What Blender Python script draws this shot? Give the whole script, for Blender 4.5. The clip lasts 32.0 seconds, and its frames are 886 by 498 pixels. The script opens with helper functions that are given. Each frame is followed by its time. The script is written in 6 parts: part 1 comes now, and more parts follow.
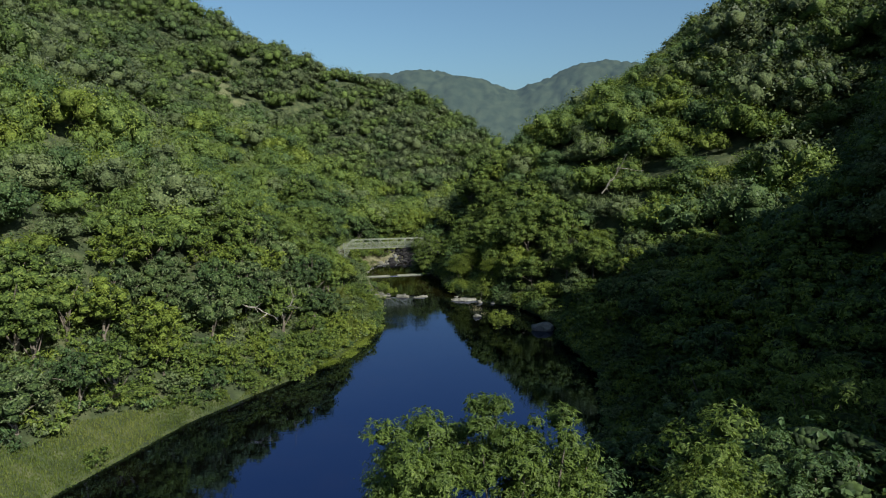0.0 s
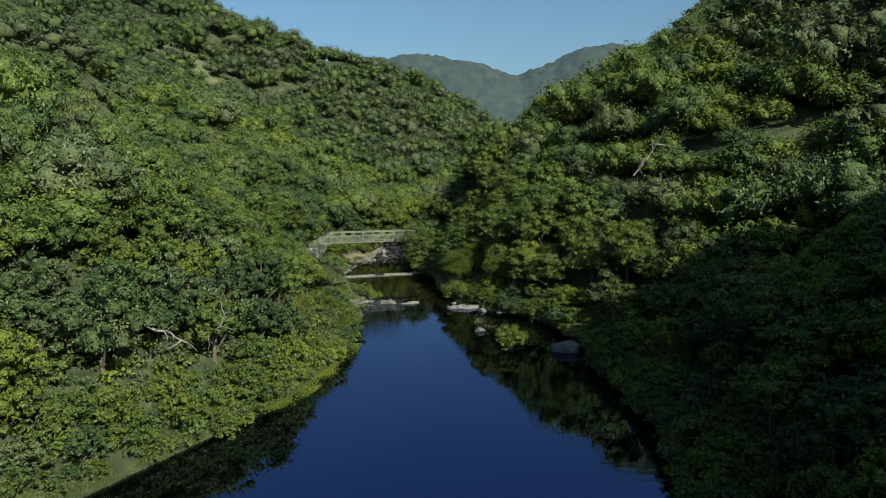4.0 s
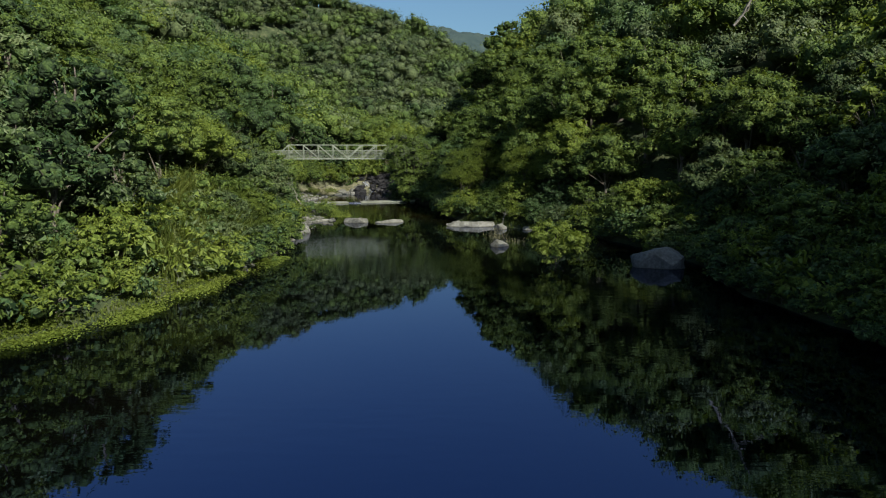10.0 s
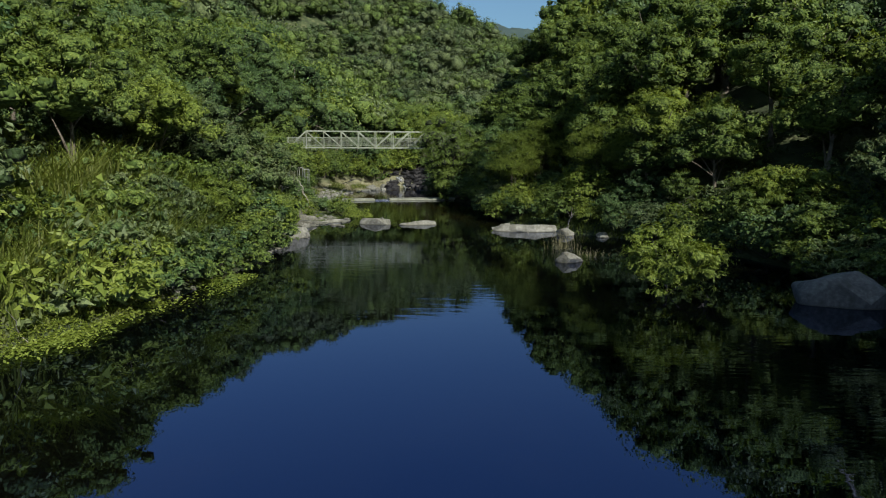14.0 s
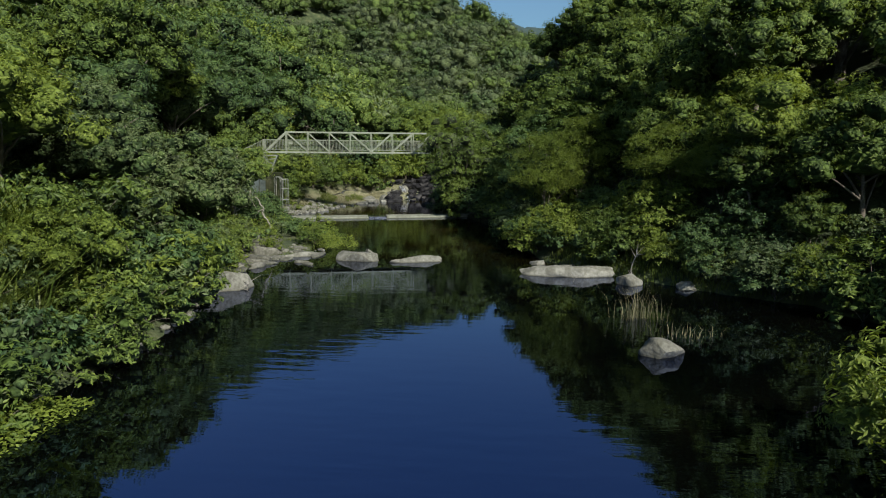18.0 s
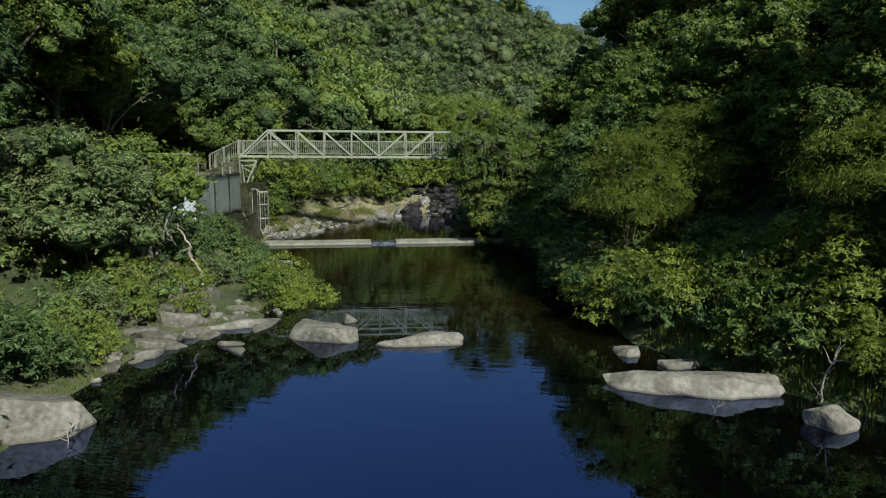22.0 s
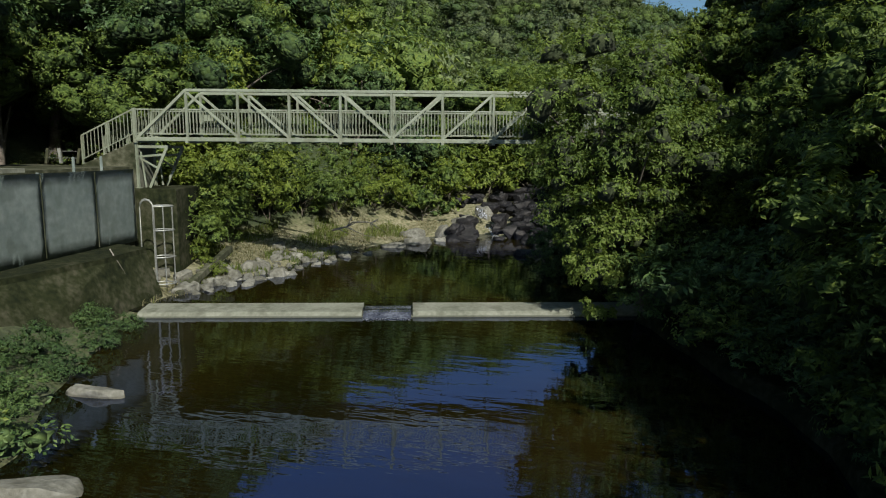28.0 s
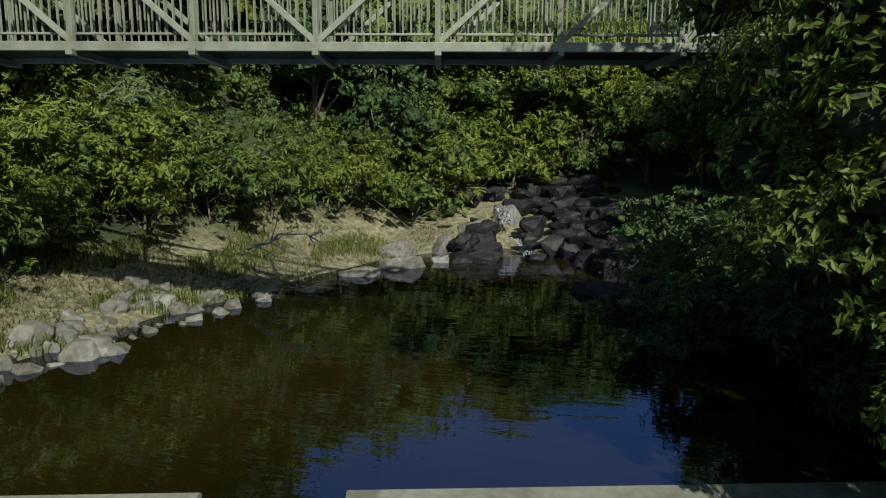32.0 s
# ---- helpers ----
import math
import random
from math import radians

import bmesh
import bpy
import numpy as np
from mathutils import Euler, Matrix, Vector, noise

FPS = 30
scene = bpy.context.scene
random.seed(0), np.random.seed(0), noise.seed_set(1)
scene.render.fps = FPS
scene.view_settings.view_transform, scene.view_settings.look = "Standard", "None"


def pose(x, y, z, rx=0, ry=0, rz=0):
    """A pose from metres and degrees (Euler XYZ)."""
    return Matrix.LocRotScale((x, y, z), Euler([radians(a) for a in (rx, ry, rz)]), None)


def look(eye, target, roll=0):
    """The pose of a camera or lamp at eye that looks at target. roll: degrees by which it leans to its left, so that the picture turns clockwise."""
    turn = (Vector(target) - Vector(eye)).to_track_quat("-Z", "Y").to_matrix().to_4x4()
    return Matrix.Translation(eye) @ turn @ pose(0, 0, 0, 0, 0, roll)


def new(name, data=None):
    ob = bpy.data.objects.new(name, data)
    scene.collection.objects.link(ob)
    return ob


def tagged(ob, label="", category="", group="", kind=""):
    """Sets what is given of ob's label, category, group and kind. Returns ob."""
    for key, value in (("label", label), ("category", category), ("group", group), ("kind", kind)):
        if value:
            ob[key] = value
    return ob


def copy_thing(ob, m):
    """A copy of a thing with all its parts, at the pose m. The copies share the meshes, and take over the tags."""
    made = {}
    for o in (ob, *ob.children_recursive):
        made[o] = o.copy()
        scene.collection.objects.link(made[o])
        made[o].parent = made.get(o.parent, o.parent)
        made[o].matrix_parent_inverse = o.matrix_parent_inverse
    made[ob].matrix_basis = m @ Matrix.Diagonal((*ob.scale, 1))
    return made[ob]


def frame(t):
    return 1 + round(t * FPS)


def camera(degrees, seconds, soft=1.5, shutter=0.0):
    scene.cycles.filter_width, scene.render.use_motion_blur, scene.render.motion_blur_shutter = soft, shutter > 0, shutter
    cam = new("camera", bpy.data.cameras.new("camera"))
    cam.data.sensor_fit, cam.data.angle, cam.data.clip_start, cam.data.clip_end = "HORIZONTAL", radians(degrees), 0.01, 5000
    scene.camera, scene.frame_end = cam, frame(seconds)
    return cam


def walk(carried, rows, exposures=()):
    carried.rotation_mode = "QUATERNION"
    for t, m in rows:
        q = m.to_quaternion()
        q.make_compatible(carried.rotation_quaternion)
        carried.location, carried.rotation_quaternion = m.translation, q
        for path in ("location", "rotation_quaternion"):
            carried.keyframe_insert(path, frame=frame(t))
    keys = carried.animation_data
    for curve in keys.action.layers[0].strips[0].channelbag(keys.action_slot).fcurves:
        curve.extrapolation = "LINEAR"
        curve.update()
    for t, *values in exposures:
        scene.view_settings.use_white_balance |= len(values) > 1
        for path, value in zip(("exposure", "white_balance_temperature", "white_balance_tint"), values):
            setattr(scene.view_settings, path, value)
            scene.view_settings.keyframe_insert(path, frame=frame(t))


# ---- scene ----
cam = camera(67.8, 32.0, soft=1.1)
METRES, EYE, TILT, LEAN, TURN = 132.0, 23.32, -7.6, 0.0, 0.0
ROWS = [
    (0.0, 0.0, 0.0, 0.0, -0.0, 0.0, -0.0),
    (0.5, 0.0005, 0.0204, 0.0031, -0.03, -0.38, -0.02),
    (1.0, 0.001, 0.0402, 0.0059, -0.05, -0.7, -0.01),
    (1.5, 0.0016, 0.0601, 0.0087, -0.06, -0.7, -0.01),
    (2.0, 0.0024, 0.08, 0.0102, -0.04, -0.71, 0.0),
    (2.5, 0.0033, 0.1016, 0.0102, -0.04, -0.73, 0.01),
    (4.5, 0.0056, 0.184, -0.0014, -0.07, -0.81, -0.01),
    (5.0, 0.0061, 0.2063, -0.0094, -0.05, -0.85, -0.03),
    (5.5, 0.0065, 0.2273, -0.0165, -0.05, -0.9, -0.03),
    (6.0, 0.0069, 0.2486, -0.0246, -0.07, -0.95, -0.03),
    (6.5, 0.0075, 0.2699, -0.0323, -0.08, -0.99, -0.04),
    (7.0, 0.0082, 0.2908, -0.0381, -0.09, -1.03, -0.06),
    (7.5, 0.0091, 0.3125, -0.0436, -0.07, -1.07, -0.06),
    (8.0, 0.0097, 0.3311, -0.0488, -0.08, -1.08, -0.09),
    (8.5, 0.0105, 0.3501, -0.0541, -0.08, -1.12, -0.1),
    (9.0, 0.0111, 0.3686, -0.06, -0.1, -1.17, -0.13),
    (9.5, 0.0119, 0.3866, -0.0673, -0.09, -1.19, -0.1),
    (10.0, 0.0127, 0.4032, -0.0718, 0.57, -1.2, -0.18),
    (10.5, 0.0135, 0.4191, -0.0733, 1.8, -1.23, -0.43),
    (11.0, 0.0141, 0.4334, -0.074, 2.84, -1.26, -0.61),
    (11.5, 0.0144, 0.4469, -0.0738, 2.91, -1.23, -0.64),
    (12.0, 0.0142, 0.4599, -0.0729, 2.89, -1.2, -0.66),
    (12.5, 0.0138, 0.4726, -0.072, 2.9, -1.17, -0.69),
    (13.0, 0.0133, 0.4859, -0.0711, 3.23, -1.15, -0.73),
    (13.5, 0.0128, 0.4982, -0.0701, 3.73, -1.14, -0.8),
    (14.0, 0.0122, 0.5106, -0.0689, 4.53, -1.14, -0.92),
    (14.5, 0.0116, 0.5228, -0.0675, 5.1, -1.14, -1.02),
    (16.5, 0.0085, 0.5719, -0.06, 5.33, -1.04, -1.13),
    (17.0, 0.0077, 0.5842, -0.058, 5.31, -1.01, -1.11),
    (17.5, 0.007, 0.5966, -0.0559, 5.31, -0.99, -1.09),
    (18.0, 0.0061, 0.6098, -0.0537, 5.66, -0.98, -1.15),
    (18.5, 0.0053, 0.6223, -0.0515, 5.95, -0.97, -1.19),
    (19.0, 0.0044, 0.6349, -0.0496, 6.27, -0.97, -1.23),
    (19.5, 0.0034, 0.6478, -0.0477, 6.58, -0.96, -1.28),
    (20.0, 0.0025, 0.6606, -0.0458, 6.95, -0.98, -1.33),
    (20.5, 0.0012, 0.6742, -0.0438, 7.38, -0.96, -1.38),
    (21.0, -0.0, 0.687, -0.0419, 7.81, -0.97, -1.43),
    (21.5, -0.0013, 0.6999, -0.0401, 8.18, -0.96, -1.49),
    (22.0, -0.0025, 0.7127, -0.0385, 8.39, -0.97, -1.53),
    (22.5, -0.0039, 0.7258, -0.0373, 8.57, -0.96, -1.54),
    (23.0, -0.0053, 0.7399, -0.0366, 8.85, -0.98, -1.59),
    (23.5, -0.0068, 0.7532, -0.0355, 9.11, -0.98, -1.64),
    (24.0, -0.0085, 0.7664, -0.0342, 9.39, -0.98, -1.7),
    (24.5, -0.0103, 0.7797, -0.0328, 9.84, -1.01, -1.76),
    (25.0, -0.0123, 0.7931, -0.0314, 10.48, -1.04, -1.86),
    (25.5, -0.0144, 0.8071, -0.0298, 11.13, -1.06, -1.98),
    (27.5, -0.0232, 0.8596, -0.0243, 13.61, -1.21, -2.25),
    (28.0, -0.026, 0.8735, -0.0229, 14.49, -1.26, -2.34),
    (28.5, -0.0288, 0.8864, -0.0215, 15.33, -1.3, -2.47),
    (29.0, -0.0316, 0.8994, -0.0201, 15.54, -1.3, -2.45),
    (29.5, -0.0346, 0.9125, -0.0193, 15.53, -1.3, -2.41),
    (30.0, -0.0377, 0.9256, -0.0192, 15.52, -1.29, -2.35),
    (30.5, -0.0413, 0.9392, -0.0195, 15.2, -1.33, -2.26),
    (31.0, -0.045, 0.9519, -0.0197, 14.89, -1.34, -2.14),
    (31.5, -0.0485, 0.9642, -0.0194, 14.85, -1.35, -2.13),
    (32.0, -0.0518, 0.9765, -0.0187, 14.95, -1.26, -2.12),
]
walk(cam, [(t, pose(0, 0, EYE, TILT, LEAN, TURN) @ pose(METRES * x, METRES * y, METRES * z, 90 + pitch, roll, yaw)) for t, x, y, z, yaw, pitch, roll in ROWS],
     [(0.0, 0.52), (24.5, 0.52), (28.0, 0.32), (32.0, 0.18)])


# ---- world, sun ----
SUN_TO = Vector((0.485, -0.621, 0.6157)).normalized()
SUN_EL = math.asin(SUN_TO.z)
SUN_AZ = math.atan2(SUN_TO.x, SUN_TO.y)
world = bpy.data.worlds.new("sky_world")
world.use_nodes = True
wn = world.node_tree
sky = wn.nodes.new("ShaderNodeTexSky")
sky.sky_type = 'NISHITA'
sky.sun_disc = False
sky.sun_elevation = SUN_EL
sky.sun_rotation = SUN_AZ
sky.air_density = 1.0
sky.altitude = 800
sky.dust_density = 4.5
sky.ozone_density = 4.0
sky_tint = wn.nodes.new("ShaderNodeMix")
sky_tint.data_type, sky_tint.blend_type = 'RGBA', 'MULTIPLY'
sky_tint.inputs[0].default_value, sky_tint.inputs[7].default_value = 1.0, (0.88, 1.03, 0.97, 1)
wn.links.new(sky.outputs[0], sky_tint.inputs[6])
wn.links.new(sky_tint.outputs[2], wn.nodes["Background"].inputs[0])
wn.nodes["Background"].inputs[1].default_value = 0.086
scene.world = world
sun_data = bpy.data.lights.new("sun", 'SUN')
sun_data.energy = 5.0
sun_data.angle = radians(0.6)
sun_data.color = (1.0, 0.95, 0.85)
sun = new("sun", sun_data)
sun.matrix_world = look((0, 0, 300), Vector((0, 0, 300)) - SUN_TO)


# ---- materials ----
def material(name, rough=0.6, metal=0.0):
    m = bpy.data.materials.new(name)
    m.use_nodes = True
    n = m.node_tree.nodes
    b = n["Principled BSDF"]
    b.inputs["Roughness"].default_value = rough
    b.inputs["Metallic"].default_value = metal
    return m, n, m.node_tree.links, b


def ramp_node(n, stops):
    r = n.new("ShaderNodeValToRGB")
    e = r.color_ramp.elements
    while len(e) < len(stops):
        e.new(0.5)
    for el, (p, c) in zip(e, stops):
        el.position, el.color = p, (*c, 1)
    return r


def mottled(name, dark, mid, light, scale, rough=0.7, fine=8.0, bump=0.3, bump_scale=6.0, metal=0.0, obj_var=0.0):
    """A surface with two scales of mottling and a relief, in world metres."""
    m, n, l, b = material(name, rough, metal)
    geo = n.new("ShaderNodeNewGeometry")
    a = n.new("ShaderNodeTexNoise")
    a.inputs["Scale"].default_value, a.inputs["Detail"].default_value = scale, 6
    c = n.new("ShaderNodeTexNoise")
    c.inputs["Scale"].default_value, c.inputs["Detail"].default_value = scale * fine, 5
    mix = n.new("ShaderNodeMath")
    mix.operation = 'MULTIPLY_ADD'
    mix.inputs[1].default_value, mix.inputs[2].default_value = 0.45, 0.0
    add = n.new("ShaderNodeMath")
    add.operation = 'MULTIPLY_ADD'
    add.inputs[1].default_value = 0.55
    l.new(geo.outputs["Position"], a.inputs["Vector"])
    l.new(geo.outputs["Position"], c.inputs["Vector"])
    l.new(c.outputs["Fac"], mix.inputs[0])
    l.new(a.outputs["Fac"], add.inputs[0])
    l.new(mix.outputs[0], add.inputs[2])
    r = ramp_node(n, [(0.36, dark), (0.5, mid), (0.64, light)])
    out = add.outputs[0]
    if obj_var:
        info = n.new("ShaderNodeObjectInfo")
        v = n.new("ShaderNodeMath")
        v.operation = 'MULTIPLY_ADD'
        v.inputs[1].default_value, v.inputs[2].default_value = obj_var, -obj_var / 2
        l.new(info.outputs["Random"], v.inputs[0])
        s2 = n.new("ShaderNodeMath")
        l.new(v.outputs[0], s2.inputs[0])
        l.new(out, s2.inputs[1])
        out = s2.outputs[0]
    l.new(out, r.inputs[0])
    l.new(r.outputs[0], b.inputs["Base Color"])
    bt = n.new("ShaderNodeTexNoise")
    bt.inputs["Scale"].default_value, bt.inputs["Detail"].default_value = bump_scale, 8
    l.new(geo.outputs["Position"], bt.inputs["Vector"])
    bm_ = n.new("ShaderNodeBump")
    bm_.inputs["Strength"].default_value, bm_.inputs["Distance"].default_value = bump, 0.05
    l.new(bt.outputs["Fac"], bm_.inputs["Height"])
    l.new(bm_.outputs[0], b.inputs["Normal"])
    return m


def leaf_material(name, dark, mid, light, through_leaf=0.3, rough=0.55):
    """Leaves: tree to tree tones from world noise, leaf to leaf tones from each island, some light passing through."""
    m, n, l, b = material(name, rough)
    geo = n.new("ShaderNodeNewGeometry")
    a = n.new("ShaderNodeTexNoise")
    a.inputs["Scale"].default_value, a.inputs["Detail"].default_value = 0.16, 3
    l.new(geo.outputs["Position"], a.inputs["Vector"])
    v = n.new("ShaderNodeMath")
    v.operation = 'MULTIPLY_ADD'
    v.inputs[1].default_value, v.inputs[2].default_value = 0.36, -0.18
    l.new(geo.outputs["Random Per Island"], v.inputs[0])
    s = n.new("ShaderNodeMath")
    l.new(a.outputs["Fac"], s.inputs[0])
    l.new(v.outputs[0], s.inputs[1])
    r = ramp_node(n, [(0.28, dark), (0.5, mid), (0.74, light)])
    l.new(s.outputs[0], r.inputs[0])
    l.new(r.outputs[0], b.inputs["Base Color"])
    b.inputs["Specular IOR Level"].default_value = 0.35
    t = n.new("ShaderNodeBsdfTranslucent")
    g = n.new("ShaderNodeMix")
    g.data_type = 'RGBA'
    g.blend_type = 'MULTIPLY'
    g.inputs[0].default_value = 1.0
    g.inputs[7].default_value = (1.15, 1.1, 0.45, 1)
    l.new(r.outputs[0], g.inputs[6])
    l.new(g.outputs[2], t.inputs["Color"])
    mx = n.new("ShaderNodeMixShader")
    mx.inputs[0].default_value = through_leaf
    l.new(b.outputs[0], mx.inputs[1])
    l.new(t.outputs[0], mx.inputs[2])
    l.new(mx.outputs[0], n["Material Output"].inputs[0])
    return m


LEAF_A = leaf_material("leaf_mid_green", (0.050, 0.084, 0.018), (0.106, 0.160, 0.030), (0.176, 0.230, 0.046), 0.36)
LEAF_E = leaf_material("leaf_fresh_green", (0.050, 0.086, 0.017), (0.098, 0.152, 0.028), (0.160, 0.216, 0.044), 0.38)
LEAF_B = leaf_material("leaf_dark_green", (0.028, 0.060, 0.022), (0.058, 0.110, 0.036), (0.104, 0.164, 0.048))
LEAF_C = leaf_material("leaf_yellow_green", (0.082, 0.122, 0.018), (0.148, 0.200, 0.030), (0.215, 0.270, 0.048), 0.42)
LEAF_D = leaf_material("leaf_grey_green", (0.054, 0.080, 0.034), (0.096, 0.136, 0.054), (0.150, 0.190, 0.080))
GRASS = leaf_material("grass", (0.055, 0.086, 0.015), (0.098, 0.136, 0.024), (0.150, 0.176, 0.044), 0.4)
STRAW = leaf_material("straw", (0.070, 0.074, 0.030), (0.125, 0.120, 0.056), (0.20, 0.18, 0.10), 0.2)
REED = leaf_material("dry_reed", (0.10, 0.10, 0.05), (0.18, 0.17, 0.09), (0.28, 0.26, 0.15), 0.2)


def mass_material(name, dark, mid, light):
    """The inner mass of a crown: leaf-sized cells of tone with a strong relief."""
    m, n, l, b = material(name, 0.75)
    geo = n.new("ShaderNodeNewGeometry")
    vo = n.new("ShaderNodeTexVoronoi")
    vo.inputs["Scale"].default_value = 5.0
    l.new(geo.outputs["Position"], vo.inputs["Vector"])
    sep = n.new("ShaderNodeSeparateColor")
    l.new(vo.outputs["Color"], sep.inputs[0])
    a = n.new("ShaderNodeTexNoise")
    a.inputs["Scale"].default_value, a.inputs["Detail"].default_value = 0.16, 3
    l.new(geo.outputs["Position"], a.inputs["Vector"])
    v = n.new("ShaderNodeMath")
    v.operation = 'MULTIPLY_ADD'
    v.inputs[1].default_value, v.inputs[2].default_value = 0.6, -0.34
    l.new(sep.outputs[0], v.inputs[0])
    s = n.new("ShaderNodeMath")
    l.new(a.outputs["Fac"], s.inputs[0])
    l.new(v.outputs[0], s.inputs[1])
    r = ramp_node(n, [(0.24, dark), (0.48, mid), (0.80, light)])
    l.new(s.outputs[0], r.inputs[0])
    l.new(r.outputs[0], b.inputs["Base Color"])
    b.inputs["Specular IOR Level"].default_value = 0.15
    bp_ = n.new("ShaderNodeBump")
    bp_.inputs["Strength"].default_value, bp_.inputs["Distance"].default_value = 0.8, 0.18
    inv = n.new("ShaderNodeMath")
    inv.operation = 'SUBTRACT'
    inv.inputs[0].default_value = 1.0
    l.new(vo.outputs["Distance"], inv.inputs[1])
    l.new(inv.outputs[0], bp_.inputs["Height"])
    l.new(bp_.outputs[0], b.inputs["Normal"])
    return m


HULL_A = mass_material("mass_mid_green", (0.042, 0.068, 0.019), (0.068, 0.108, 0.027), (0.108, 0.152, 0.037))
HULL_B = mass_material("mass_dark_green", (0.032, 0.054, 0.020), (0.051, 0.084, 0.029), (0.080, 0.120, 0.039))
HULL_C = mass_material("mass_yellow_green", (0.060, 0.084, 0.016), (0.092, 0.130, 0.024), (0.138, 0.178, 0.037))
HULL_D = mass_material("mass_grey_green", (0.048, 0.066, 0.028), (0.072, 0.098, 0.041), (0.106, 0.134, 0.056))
# Near-black filling for close crowns: the shade between leaves put into colour.
SHADE = mottled("inner_crown_shade", (0.010, 0.016, 0.006), (0.020, 0.030, 0.010), (0.036, 0.048, 0.016), 2.5, 0.95, 6, 0.8, 9)
# Darkened copies of the crown greens, painting the shaded depth behind near leaves.
CORE_A = mass_material("shaded_core_mid_green", (0.018, 0.032, 0.008), (0.044, 0.074, 0.016), (0.090, 0.130, 0.029))
CORE_B = mass_material("shaded_core_dark_green", (0.013, 0.024, 0.009), (0.032, 0.056, 0.018), (0.066, 0.100, 0.029))
CORE_C = mass_material("shaded_core_yellow_green", (0.026, 0.042, 0.007), (0.066, 0.096, 0.015), (0.118, 0.160, 0.028))
# Hill leaves are greyer than near ones: distance haze put into their colour.
LEAF_H = leaf_material("hazed_hill_leaf_grey_green", (0.044, 0.064, 0.036), (0.064, 0.088, 0.049), (0.090, 0.116, 0.064), 0.42)
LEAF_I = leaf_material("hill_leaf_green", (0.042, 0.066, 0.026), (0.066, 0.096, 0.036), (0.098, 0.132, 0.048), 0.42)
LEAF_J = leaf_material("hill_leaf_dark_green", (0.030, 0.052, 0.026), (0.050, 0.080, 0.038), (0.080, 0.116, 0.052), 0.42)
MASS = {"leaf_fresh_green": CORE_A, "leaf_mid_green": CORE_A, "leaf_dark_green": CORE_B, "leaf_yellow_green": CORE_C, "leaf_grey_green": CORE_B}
BARK = mottled("bark", (0.05, 0.042, 0.032), (0.11, 0.095, 0.075), (0.19, 0.17, 0.14), 3.0, 0.9, 6, 0.6, 14)
PALE_BARK = mottled("pale_bark", (0.12, 0.11, 0.09), (0.22, 0.205, 0.175), (0.34, 0.32, 0.28), 3.0, 0.9, 6, 0.5, 14)
SAND = mottled("bank_earth", (0.10, 0.095, 0.055), (0.19, 0.175, 0.105), (0.28, 0.26, 0.17), 0.9, 0.95, 8, 0.8, 5)
ROCK = mottled("pale_granite", (0.074, 0.074, 0.060), (0.142, 0.142, 0.121), (0.21, 0.21, 0.183), 0.9, 0.85, 9, 0.9, 7, obj_var=0.16)
# Darker, bluer than the granite: the bank's shade painted into one boulder's colour.
SHADED_ROCK = mottled("shaded_grey_rock", (0.055, 0.058, 0.062), (0.095, 0.10, 0.105), (0.15, 0.155, 0.16), 0.9, 0.8, 8, 0.5, 8, obj_var=0.1)
# Wet rock, darkened beyond wetness for the tree shade over the cascade.
WET_ROCK = mottled("shaded_wet_rock", (0.006, 0.006, 0.007), (0.015, 0.015, 0.017), (0.036, 0.035, 0.035), 1.3, 0.55, 6, 0.6, 7, obj_var=0.2)


def weathered(m, stain, amount, streak=(3.2, 3.2, 0.35)):
    """Adds run-off streaks and blotches of lichen, and a dark damp line at the water, to a mottled surface."""
    n, l = m.node_tree.nodes, m.node_tree.links
    b = n["Principled BSDF"]
    base = b.inputs["Base Color"].links[0].from_socket
    geo, mp, t, big = n.new("ShaderNodeNewGeometry"), n.new("ShaderNodeMapping"), n.new("ShaderNodeTexNoise"), n.new("ShaderNodeTexNoise")
    mp.inputs["Scale"].default_value = streak
    l.new(geo.outputs["Position"], mp.inputs["Vector"])
    l.new(mp.outputs[0], t.inputs["Vector"])
    t.inputs["Scale"].default_value, t.inputs["Detail"].default_value = 1.0, 6
    l.new(geo.outputs["Position"], big.inputs["Vector"])
    big.inputs["Scale"].default_value, big.inputs["Detail"].default_value = 2.3, 7
    top = n.new("ShaderNodeMath")
    top.operation = 'MULTIPLY'
    l.new(t.outputs["Fac"], top.inputs[0])
    l.new(big.outputs["Fac"], top.inputs[1])
    r = ramp_node(n, [(0.24, (0, 0, 0)), (0.34, (amount, amount, amount))])
    l.new(top.outputs[0], r.inputs[0])
    sep, damp, most = n.new("ShaderNodeSeparateXYZ"), n.new("ShaderNodeMapRange"), n.new("ShaderNodeMath")
    l.new(geo.outputs["Position"], sep.inputs[0])
    l.new(sep.outputs["Z"], damp.inputs["Value"])
    damp.inputs["From Min"].default_value, damp.inputs["From Max"].default_value = 0.03, 0.07
    damp.inputs["To Min"].default_value, damp.inputs["To Max"].default_value = 0.75, 0.0
    most.operation = 'MAXIMUM'
    l.new(damp.outputs[0], most.inputs[0])
    l.new(r.outputs[0], most.inputs[1])
    mx = n.new("ShaderNodeMix")
    mx.data_type = 'RGBA'
    l.new(most.outputs[0], mx.inputs[0])
    l.new(base, mx.inputs[6])
    mx.inputs[7].default_value = (*stain, 1)
    l.new(mx.outputs[2], b.inputs["Base Color"])


